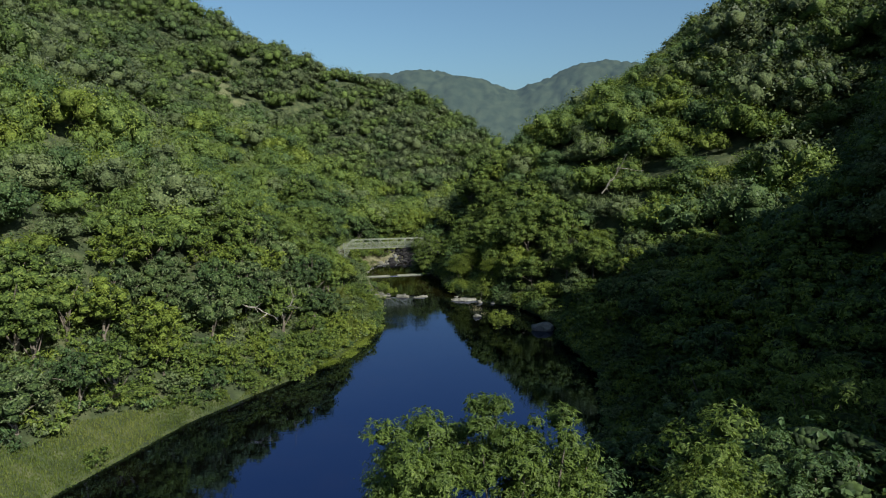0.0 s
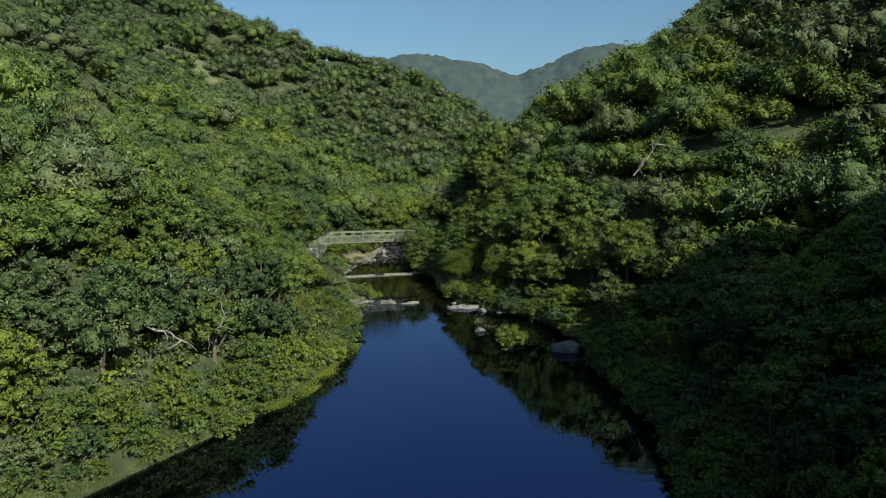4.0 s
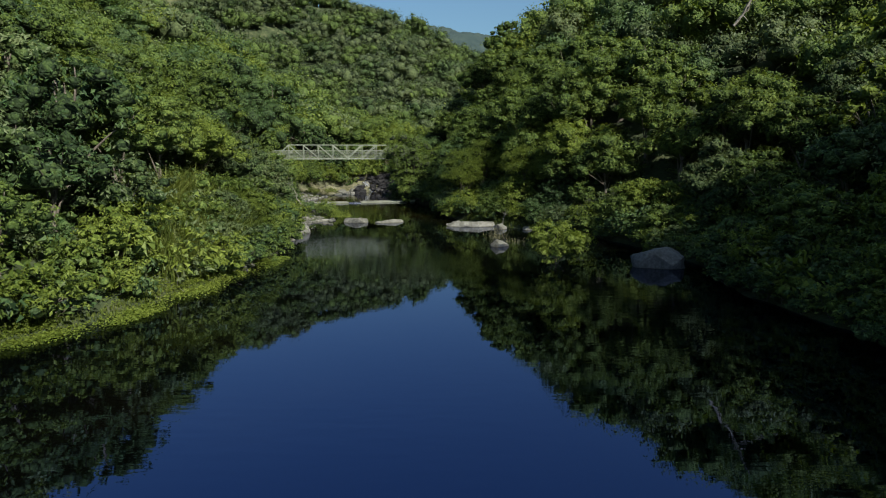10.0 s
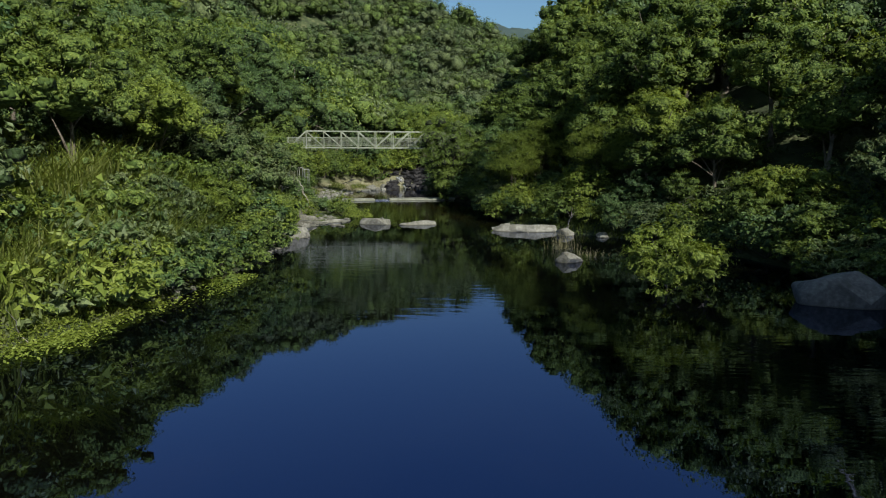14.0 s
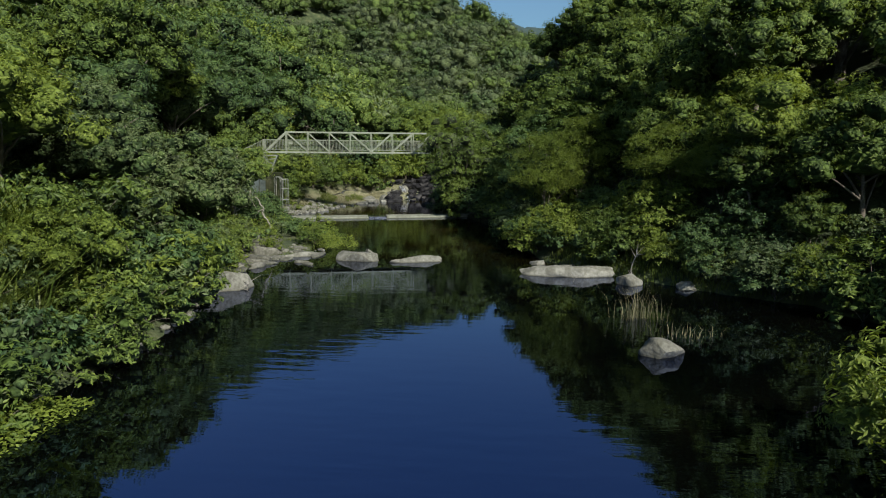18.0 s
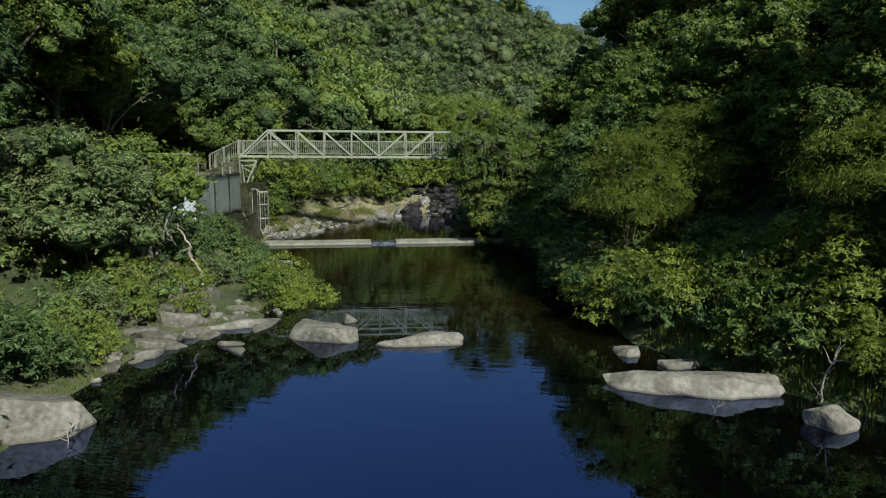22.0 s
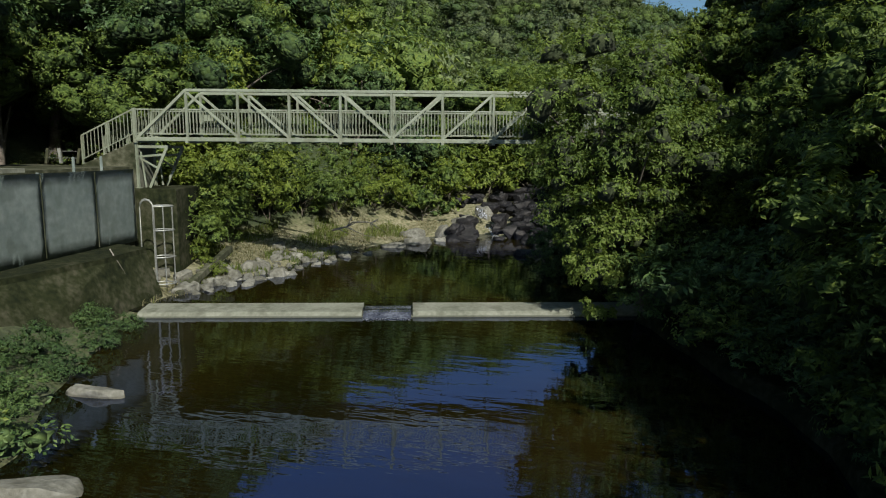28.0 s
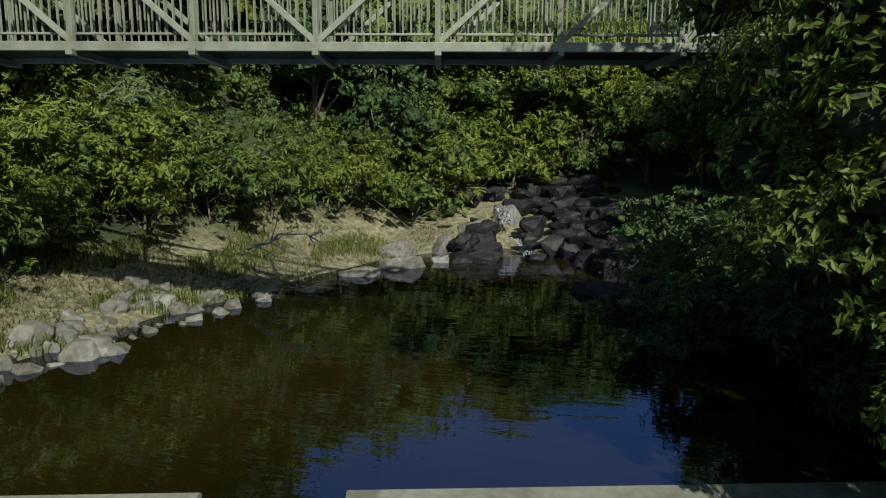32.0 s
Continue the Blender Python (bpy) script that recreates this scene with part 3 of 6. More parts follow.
def round_stub():
    """A coarse ball of 24 triangles."""
    v = [(0, 0, 1.0)] + [(0.87 * math.cos(a * math.pi / 3 + 0.3 * r), 0.87 * math.sin(a * math.pi / 3 + 0.3 * r), 0.5 - r) for r in (0, 1) for a in range(6)] + [(0, 0, -1.0)]
    f = []
    for a in range(6):
        b = (a + 1) % 6
        f += [(0, 1 + a, 1 + b), (1 + a, 7 + a, 7 + b), (1 + a, 7 + b, 1 + b), (13, 7 + b, 7 + a)]
    return np.array(v), np.array(f)


TUFT = (np.array([(1, 0, 0), (0, 1, 0.1), (-1, 0, -0.1), (0, -1, 0), (0.1, 0, 1), (0, 0.1, -0.9)], float), np.array([(0, 1, 4), (1, 2, 4), (2, 3, 4), (3, 0, 4), (1, 0, 5), (2, 1, 5), (3, 2, 5), (0, 3, 5)]))
ICO = [TUFT, round_stub(), ico(1)]



def lobes_of(rng, H, R, count, low, drop=1.4, fine=False):
    """Clump centres and radii of a domed crown of height H and half-width R; low is where the crown begins, as a share of H."""
    half = H * (1 - low) / 2
    zc = H * low + half * 0.9
    out = [(0.0, 0.0, zc - half * 0.1, min(R, half) * 0.74)]
    if fine == 2:
        for i in range(7):
            a, z = 2.4 * i + rng.uniform(-0.4, 0.4), 0.7 - 0.17 * i
            w = math.sqrt(max(0.0, 1 - z * z)) * R * rng.uniform(0.5, 0.68)
            out.append((math.cos(a) * w, math.sin(a) * w, zc + z * half * 0.55, min(R, half * 1.3) * rng.uniform(0.34, 0.50)))
        big = list(out)
        for i in range(count):
            bx, by, bz, br = big[rng.randint(1, len(big)) if i % 8 else 0]
            d = rng.normal(0, 1, 3)
            d[2] = abs(d[2]) * 0.9 - 0.15
            d = d / np.linalg.norm(d) * br * rng.uniform(0.80, 1.06)
            out.append((bx + d[0], by + d[1], bz + d[2] * 0.85, R * rng.uniform(0.07, 0.16)))
        return np.array(out)
    for i in range(count):
        z = 1.0 - drop * (i + 0.5) / count
        a = 2.4 * i + rng.uniform(-0.45, 0.45)
        w = math.sqrt(max(0.0, 1 - z * z))
        r = min(R, half * 1.2) * (rng.uniform(0.24, 0.44) if not fine else rng.uniform(0.10, 0.15 + 1.0 / math.sqrt(count)))
        g = rng.uniform(0.62, 0.84) if not fine else rng.uniform(0.55, 1.0)
        out.append((math.cos(a) * w * R * g, math.sin(a) * w * R * g, zc + z * half * g, r))
    return np.array(out)


def crown_arrays(seed, H, R, count, low, leaves, size, kite=True, hull=True, sprays=True, ragged=0.18, slim=0.24, core=0.86, drop=1.4, fine=False, rosette=False):
    """Leaves (three-cornered faces) and dark inner clumps of one crown."""
    rng = np.random.RandomState(seed)
    L = lobes_of(rng, H, R, count, low, drop, fine)
    count = len(L)
    pick = rng.choice(count, leaves, p=L[:, 3] ** 2 / (L[:, 3] ** 2).sum())
    if sprays:
        k = max(1, leaves // 5)
        sp = rng.choice(count, k, p=L[:, 3] ** 2 / (L[:, 3] ** 2).sum())
        sd = rng.normal(0, 1, (k, 3))
        sd[:, 2] = np.abs(sd[:, 2]) * 0.9 - 0.25
        sd /= np.linalg.norm(sd, axis=1, keepdims=True)
        who = rng.randint(0, k, leaves)
        sd[:, 2] += 0.1
        off = rng.normal(0, 1, (leaves, 3))
        off /= np.linalg.norm(off, axis=1, keepdims=True)
        pick, d = sp[who], sd[who] + (rng.normal(0, 0.13, (leaves, 3)) if not rosette else 0)
        rad = (rng.uniform(0.92 - 0.8 * ragged, 1.0 + ragged, k))[who] + rng.normal(0, 0.06, leaves)
    else:
        d = rng.normal(0, 1, (leaves, 3))
        d[:, 2] = np.abs(d[:, 2]) * 0.9 - 0.25
        rad = rng.uniform(0.80, 1.0 + ragged, leaves)
    d /= np.linalg.norm(d, axis=1, keepdims=True)
    c = L[pick, :3] + d * (L[pick, 3] * rad)[:, None] * np.array([1, 1, 0.85])
    along = None
    if rosette:
        along = off + d * 0.55 + np.array([0, 0, 0.25])
        along /= np.linalg.norm(along, axis=1, keepdims=True)
        c = c + along * size * 0.55
    lv, lf = leaf_arrays(c, d, size, rng, kite, slim=slim, wild=0.35 if rosette else 0.7, along=along)
    hv = hf = None
    if hull:
        iv, jf = ICO[1 if kite else 0]
        hs = []
        for i, l in enumerate(L):
            sv, sf = (iv, jf) if i > (7 if fine == 2 else 0) else ICO[2 if kite else 1]
            a = rng.uniform(0, 6.28)
            turn = np.array([[math.cos(a), math.sin(a), 0], [-math.sin(a), math.cos(a), 0], [0, 0, 1]])
            w = sv * l[3] * ((core if i > 7 or fine != 2 else 0.66) + (0.26 if fine else 0.14) * rng.uniform(-1, 1, (len(sv), 1))) * np.array([1, 1, 0.75 if fine else 0.85])
            hs.append((w @ turn + l[:3], sf))
        hv, hf = joined(hs)
    return lv, lf, hv, hf, L


def trunk_arrays(seed, L, H, r0, bend=0.25, sides=7):
    rng = np.random.RandomState(seed + 900)
    t = np.linspace(0, 1, 7)
    sway = np.stack([np.sin(t * 2.2 + rng.uniform(0, 6)) * bend * H * 0.12, np.cos(t * 2.6 + rng.uniform(0, 6)) * bend * H * 0.12, t * H * 0.78 - 0.35], 1)
    sway[:, :2] -= sway[0, :2]
    items = [tube_arrays(sway, r0 * (1 - 0.8 * t) * (1 + 0.6 * np.exp(-t * 9)), sides)]
    for i in rng.choice(np.arange(1, len(L)), min(6, len(L) - 1), replace=False):
        k = rng.randint(1, 4)
        p0, p2 = sway[k], L[i, :3]
        p1 = (p0 + p2) / 2 + np.array([0, 0, 0.08 * H]) + rng.normal(0, 0.04 * H, 3)
        q = np.linspace(0, 1, 5)[:, None]
        pts = (1 - q) ** 2 * p0 + 2 * q * (1 - q) * p1 + q * q * p2
        items.append(tube_arrays(pts, r0 * 0.45 * (1 - 0.75 * q[:, 0]), 5))
    return joined(items)


def tree_template(seed, H, R, count, low, leaves, size, leaf, bark=BARK, name="tree", crown_name="crown", kite=True, ragged=0.18, r0=None, slim=0.24, core=0.86, drop=1.4, inner=None, fine=True, rosette=False):
    """A tree at the origin: an Empty with a trunk and a crown."""
    lv, lf, hv, hf, L = crown_arrays(seed, H, R, count, low, leaves, size, kite, True, True, ragged, slim, core, drop, fine, rosette)
    ob = new(name)
    tv, tf = trunk_arrays(seed, L, H, r0 or 0.03 * H)
    tr = new("trunk", mesh_from("trunk", tv, tf, [bark], True))
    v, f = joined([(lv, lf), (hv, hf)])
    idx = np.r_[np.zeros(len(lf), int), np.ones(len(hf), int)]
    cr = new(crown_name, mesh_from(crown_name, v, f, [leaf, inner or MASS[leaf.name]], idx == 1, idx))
    tr.parent = cr.parent = ob
    return ob


RNG = np.random.RandomState(11)


def scatter(x0, x1, y0, y1, step, keep):
    """Jittered points on a square grid, those kept for which keep(x, y) holds."""
    xs, ys = np.meshgrid(np.arange(x0, x1, step), np.arange(y0, y1, step))
    xs = xs + (np.arange(xs.shape[0]) % 2)[:, None] * step / 2
    xs = xs.ravel() + RNG.uniform(-0.38, 0.38, xs.size) * step
    ys = ys.ravel() + RNG.uniform(-0.38, 0.38, ys.size) * step
    k = keep(xs, ys)
    return xs[k], ys[k]


def shore(x, y):
    """Metres from the water's edge, landwards; minus over water."""
    return np.maximum(np.interp(y, LEFT_Y, LEFT_X) - x, x - np.interp(y, RIGHT_Y, RIGHT_X))


def meadow(x, y):
    """The open grassy strip high on the slope."""
    t = np.clip((x + 102) / 44.0, 0, 1)
    return (x > -104) & (x < -56) & (np.abs(y - (272 - 22 * t)) < 8 + 2 * np.sin(x * 0.4))


def works(x, y):
    """True where the intake, its wall, the stair and the stony bank by the weir stand clear of trees."""
    return ((x > -21) & (x < -9) & (y > 115.5) & (y <= 123.5)) | ((x > -26) & (x < -14) & (y > 123.5) & (y < 137.5)) | ((x > -21) & (x < -9) & (y >= 132) & (y < 151)) | ((x > -14) & (x < -3) & (y >= 147) & (y < 162))


BIG = [
    ("broad_leaved_tree", "mid-green broad-leaved tree on the river bank", LEAF_A, 1, 6.0, 3.0, 13, 0.20),
    ("broad_leaved_tree", "dark green dense broad-leaved tree on the slope", LEAF_B, 2, 6.4, 3.0, 14, 0.18),
    ("broad_leaved_tree", "yellow-green broad-leaved tree on the slope", LEAF_C, 3, 5.6, 3.1, 12, 0.20),
    ("broad_leaved_tree", "grey-green bushy tree overgrown with creepers", LEAF_D, 4, 5.8, 2.8, 14, 0.05),
    ("broad_leaved_tree", "tall mid-green tree with a ragged crown", LEAF_A, 5, 7.2, 2.9, 13, 0.28),
]
templates = []
for nm, lab, lf_, sd, H, R, cnt, low in BIG:
    tp = tree_template(sd, H, R, cnt * 2, low, 1550, 0.245, lf_, BARK, nm, ragged=0.3, core=0.74)
    tagged(tp, lab, "tree", "trees on the river banks")
    templates.append(tp)

fine_trees = []
for nm, lab, lf_, sd, H, R, cnt, low in BIG:
    tp = tree_template(sd + 300, H, R, cnt * 3, low, 13000, 0.125, lf_, BARK, nm, ragged=0.32, core=0.8, slim=0.2, r0=0.022 * H, rosette=True)
    fine_trees.append(tagged(tp, lab, "tree", "trees on the river banks"))

tx, ty = scatter(-60, 50, -6, 172, 4.1, lambda x, y: ((shore(x, y) > 0.8) | (y > 158)) & ~((x > -7) & (y > 120) & (y < 165) & (shore(x, y) < 3.4)) & ~((x < -8) & (y > 107) & (y < 122) & (shore(x, y) < 4.6)) & ~((x > 0) & (y > 106) & (y < 119.5) & (shore(x, y) < 4.5)) & ~works(x, y) & ~((x < -8) & (y > 101.5) & (y < 116) & (shore(x, y) < 1.3)) & ~((x < -11) & (y < 84) & (shore(x, y) < np.interp(y, [52, 61], [1, 0.06]) * 4.6)))
steep_x, steep_y = scatter(26, 66, 28, 78, 2.9, lambda x, y: x < 0.72 * y + 4)
tx, ty = np.r_[tx, steep_x], np.r_[ty, steep_y]
td = shore(tx, ty)
near = (td < 22) & (ty > 36) & (ty < 160)
order = np.argsort(td[near] + RNG.uniform(0, 2, near.sum()))
ni = np.r_[np.flatnonzero(near)[order][:285], np.flatnonzero((ty > 13) & (ty <= 36) & (tx > -8) & (tx < 0.7 * ty + 5) & (td < 24))[:40], np.flatnonzero((ty > 104) & (ty < 150) & (tx > 2) & (td < 19) & (td > 9))]
ni = np.unique(ni)
is_near = np.zeros(len(tx), bool)
is_near[ni] = True
used = {}


def tree_scale(x, y, d):
    low = 0.45 + 0.55 * smoothstep(0.5, 9, d)
    tall = 1.0 + 0.14 * smoothstep(116, 128, y) * (x > -5) * smoothstep(172, 150, y)
    if x > 0 and y > 112 and y < 145:
        low = 0.62 + 0.38 * smoothstep(0.5, 8, d)
    if x > -8 and x < 6 and y > 136 and y < 166:
        low = 0.72
    if x > 9 and x < 18 and y > 111 and y < 126:
        tall = 1.05
    if x < -17 and x > -42 and y > 138 and y < 180:
        tall = 1.3
    return low * tall


for i in ni:
    x, y, d = tx[i], ty[i], td[i]
    k = RNG.randint(0, len(templates))
    # Lighter green on the right bank, dark at the bend, mimic sun and shade.
    if x > 0 and y > 96 and k in (1, 3) and RNG.uniform() < 0.6:
        k = 4
    if y < 36 and i % 3:
        k = 1
    s = float(tree_scale(x, y, d)) * RNG.uniform(0.82, 1.2)
    m = Matrix.Translation((x, y, float(land(x, y)) - 0.1)) @ Matrix.Rotation(RNG.uniform(0, 6.28), 4, 'Z') @ Matrix.Diagonal((s * RNG.uniform(0.9, 1.15), s * RNG.uniform(0.9, 1.15), s, 1))
    tp = fine_trees[k] if y > 92 and d < 16 and y < 152 else templates[k]
    if tp.name not in used:
        tp.matrix_basis, used[tp.name] = m, True
    else:
        c = copy_thing(tp, Matrix())
        c.matrix_basis = m


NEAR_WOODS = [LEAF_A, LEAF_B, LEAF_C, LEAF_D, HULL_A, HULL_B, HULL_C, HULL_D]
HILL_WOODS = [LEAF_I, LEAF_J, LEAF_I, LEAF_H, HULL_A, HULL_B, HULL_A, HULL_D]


def forest(name, label, xs, ys, scales, kinds, sink=0.3, mats=NEAR_WOODS):
    """Many trees as one mesh: leaves and inner clumps, from ready templates."""
    vs, fs, ms, o = [], [], [], 0
    rot = RNG.uniform(0, 6.28, len(xs))
    zs = land(xs, ys) - sink
    for k, (v, f, idx) in enumerate(kinds):
        who = np.flatnonzero(np.arange(len(xs)) % len(kinds) == k)
        if not len(who):
            continue
        c, s_ = np.cos(rot[who])[:, None], np.sin(rot[who])[:, None]
        sc = scales[who][:, None]
        px = (v[None, :, 0] * c - v[None, :, 1] * s_) * sc + xs[who][:, None]
        py = (v[None, :, 0] * s_ + v[None, :, 1] * c) * sc + ys[who][:, None]
        pz = v[None, :, 2] * sc * RNG.uniform(0.75, 1.3, (len(who), 1)) + zs[who][:, None]
        vs.append(np.stack([px, py, pz], 2).reshape(-1, 3))
        fs.append((f[None] + np.arange(len(who))[:, None, None] * len(v)).reshape(-1, 3) + o)
        ms.append(np.tile(idx, len(who)))
        o += len(who) * len(v)
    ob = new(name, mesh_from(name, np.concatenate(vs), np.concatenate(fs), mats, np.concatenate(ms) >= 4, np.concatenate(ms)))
    return tagged(ob, label, "forest", kind="stuff")


def kind_arrays(seed, H, R, cnt, low, leaves, size, mat, kite=False):
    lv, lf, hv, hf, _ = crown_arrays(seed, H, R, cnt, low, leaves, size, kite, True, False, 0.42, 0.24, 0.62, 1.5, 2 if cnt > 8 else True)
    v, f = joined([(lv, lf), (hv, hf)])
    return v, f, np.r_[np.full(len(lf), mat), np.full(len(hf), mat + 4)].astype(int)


MATS = [0, 1, 2, 3, 0, 1, 0]
rest = ~is_near
sc = np.array([tree_scale(a, b, c) for a, b, c in zip(tx[rest], ty[rest], td[rest])]) * RNG.uniform(0.75, 1.15, rest.sum()) * np.where(RNG.uniform(0, 1, rest.sum()) > 0.88, 1.4, 1.0)
kinds1 = [kind_arrays(20 + i, 5.2 + 0.7 * (i % 3), 3.3, 22, 0.05, 1150, 0.25, (0, 1, 3, 0, 0, 1, 2)[i]) for i in range(7)]
forest("forest_by_river", "dense green subtropical forest on the valley sides", tx[rest], ty[rest], sc, kinds1)
mx_, my_ = scatter(-190, 135, 22, 352, 5.6, lambda x, y: ((y > 172) | (x < -60) | (x > 50)) & (np.abs(x) < 0.70 * y + 14) & ~meadow(x, y))
ex_, ey_ = scatter(50, 125, 60, 240, 5.6, lambda x, y: (x < 0.70 * y + 14) & (y < 260))
mx_, my_ = np.r_[mx_, ex_], np.r_[my_, ey_]
kinds2 = [kind_arrays(40 + i, 5.6 + 0.9 * (i % 4), 4.4 + 0.5 * (i % 3), 30, 0.0, 800, 0.36, (0, 1, 3, 0, 1, 3, 0)[i]) for i in range(7)]
mid_ = (my_ < 235) & (np.abs(mx_ + 5) < 62)
hs_ = np.clip(RNG.lognormal(-0.06, 0.30, len(mx_)), 0.5, 1.6) * np.where((mx_ > 38) & (my_ > 140), 0.72, 1.0)
kinds5 = [kind_arrays(45 + i, 6.2, 4.6, 24, 0.0, 900, 0.34, (0, 1, 3, 0, 2)[i]) for i in range(5)]
forest("forest_up_valley", "dense green forest behind the footbridge", mx_[mid_], my_[mid_], hs_[mid_], kinds5)
forest("forest_on_hills", "dense green forest covering the hills up the valley", mx_[~mid_], my_[~mid_], hs_[~mid_], kinds2, mats=HILL_WOODS)
bx_, by_ = scatter(-110, 130, 352, 440, 7.5, lambda x, y: land(x, y) > 5)
kinds4 = [kind_arrays(50 + i, 6.0, 4.6, 10, 0.0, 220, 0.6, (3, 1, 3, 0, 3)[i]) for i in range(5)]
forest("forest_on_ridge", "forest on the back of the valley ridge", bx_, by_, RNG.uniform(0.7, 1.3, len(bx_)), kinds4, mats=HILL_WOODS)
ox_, oy_ = scatter(-125, -58, -30, 120, 8.0, lambda x, y: (x < -60) & (np.abs(x) >= 0.70 * y + 14))
forest("forest_on_slope", "forest on the slope above the lower pool", ox_, oy_, RNG.uniform(0.8, 1.3, len(ox_)), kinds4)


def far_hills():
    """The hills at the head of the valley, beyond the last ridge: one sheet with a canopy of rounded crowns."""
    xs, ys = np.arange(-330, 470, 2.0), np.arange(478, 640, 2.5)
    gx_, gy_ = np.meshgrid(xs, ys)
    z = land(gx_, gy_)
    rng = np.random.RandomState(77)
    n = 9000
    cx, cy, cr = rng.uniform(-330, 470, n), rng.uniform(478, 640, n), rng.uniform(3.0, 6.5, n)
    bump_ = np.zeros_like(z)
    for a, b, r in zip(cx, cy, cr):
        i0, i1 = np.searchsorted(xs, (a - r, a + r))
        j0, j1 = np.searchsorted(ys, (b - r, b + r))
        q = 1 - ((gx_[j0:j1, i0:i1] - a) ** 2 + (gy_[j0:j1, i0:i1] - b) ** 2) / r ** 2
        bump_[j0:j1, i0:i1] = np.maximum(bump_[j0:j1, i0:i1], r * 0.95 * np.sqrt(np.clip(q, 0, 1)) + 0.16 * r)
    z = z + bump_ + rng.uniform(-0.5, 0.5, z.shape)
    k = len(xs)
    ii_ = (np.arange(len(ys) - 1)[:, None] * k + np.arange(k - 1)[None]).ravel()
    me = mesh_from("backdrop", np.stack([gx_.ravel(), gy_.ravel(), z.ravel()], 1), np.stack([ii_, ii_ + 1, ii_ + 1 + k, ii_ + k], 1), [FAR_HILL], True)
    return tagged(new("backdrop", me), "hazy blue-green wooded hills far up the valley", "hills", kind="structure")


far_hills()


# ---- shrubs, undergrowth, grass ----
SHRUBS = [("leafy mid-green shrub at the water's edge", LEAF_A, 71), ("bright yellow-green shrub at the water's edge", LEAF_C, 72),
          ("dark green shrub hanging over the bank", LEAF_B, 73), ("grey-green shrub tangled with creepers", LEAF_D, 74)]
shrub_templates = []
for lab, lf_, sd in SHRUBS:
    tp = tree_template(sd, 2.2, 1.45, 15, 0.0, 1150, 0.172, lf_, BARK, "shrub", "foliage", True, 0.4, 0.035, 0.2, 0.58, 1.7)
    shrub_templates.append(tagged(tp, lab, "shrub", "shrubs along the banks"))
fine_shrubs = []
for lab, lf_, sd in (("leafy green shrub with slender leaves in rosettes", LEAF_A, 171), ("bright yellow-green shrub with slender leaves in rosettes", LEAF_C, 172), ("dark green shrub with slender glossy leaves", LEAF_B, 173), ("grey-green slender-leaved shrub tangled with creepers", LEAF_D, 174)):
    tp = tree_template(sd, 2.2, 1.45, 20, 0.0, 3600, 0.12, lf_, BARK, "shrub", "foliage", True, 0.45, 0.03, 0.16, 0.52, 1.7, rosette=True)
    fine_shrubs.append(tagged(tp, lab, "shrub", "shrubs along the banks"))
sx_, sy_ = scatter(-32, 24, 38, 150, 1.9, lambda x, y: (shore(x, y) > 0.15) & ~((x < -14) & (y > 132) & (shore(x, y) < 5.5)) & ~((x < -8) & (y > 106) & (y < 122) & (shore(x, y) < 4.2)) & (shore(x, y) < 4.6) & ~(works(x, y) & (y > 123.5)) & ~((x < -8) & (y > 101.5) & (y < 116) & (shore(x, y) < 1.3)) & ~((x < -11) & (y < 84) & (shore(x, y) < np.interp(y, [52, 61], [1, 0.06]) * 4.4)))
so = RNG.permutation(len(sx_))[:300]
done = [False] * 4
for i in so:
    # Past y = 120 the right bank takes only dark shrubs, in place of shade.
    k = RNG.choice(4, p=[0.4, 0.2, 0.25, 0.15]) if sx_[i] < -9 or sy_[i] < 120 else 2
    s = RNG.uniform(0.6, 1.25) * (0.6 if sx_[i] < -11.5 and 114 < sy_[i] < 124 else 1.0)
    m = Matrix.Translation((sx_[i], sy_[i], float(land(sx_[i], sy_[i])) - 0.05)) @ Matrix.Rotation(RNG.uniform(0, 6.28), 4, 'Z') @ Matrix.Diagonal((s * 1.1, s * 1.1, s, 1))
    if not done[k]:
        shrub_templates[k].matrix_basis, done[k] = m, True
    else:
        copy_thing((fine_shrubs if 103 < sy_[i] < 126 else shrub_templates)[k], Matrix()).matrix_basis = m

lean_y = np.r_[np.arange(46, 107, 1.25), np.arange(87, 101, 1.25), np.arange(113, 131, 1.4)]
lean_x = np.r_[np.interp(np.arange(46, 107, 1.25), RIGHT_Y, RIGHT_X) + 0.35, np.interp(np.arange(87, 101, 1.25), LEFT_Y, LEFT_X) - 0.35, np.interp(np.arange(113, 131, 1.4), RIGHT_Y, RIGHT_X) + 0.7]
for i, (x, y) in enumerate(zip(lean_x, lean_y)):
    # Mostly dark shrubs beyond y = 111, their colour standing for shade.
    k = RNG.choice(4, p=[0.4, 0.1, 0.35, 0.15] if y < 111 else [0.12, 0.0, 0.78, 0.10])
    s = RNG.uniform(0.55, 0.95)
    x, y = x + RNG.uniform(-0.3, 0.3), y + RNG.uniform(-0.4, 0.4)
    copy_thing((fine_shrubs if y > 103 else shrub_templates)[k], Matrix()).matrix_basis = Matrix.Translation((x, y, max(-0.1, float(land(x, y)) - 0.05))) @ Matrix.Rotation(RNG.uniform(0, 6.28), 4, 'Z') @ Matrix.Diagonal((s * 1.2, s * 1.2, s, 1))

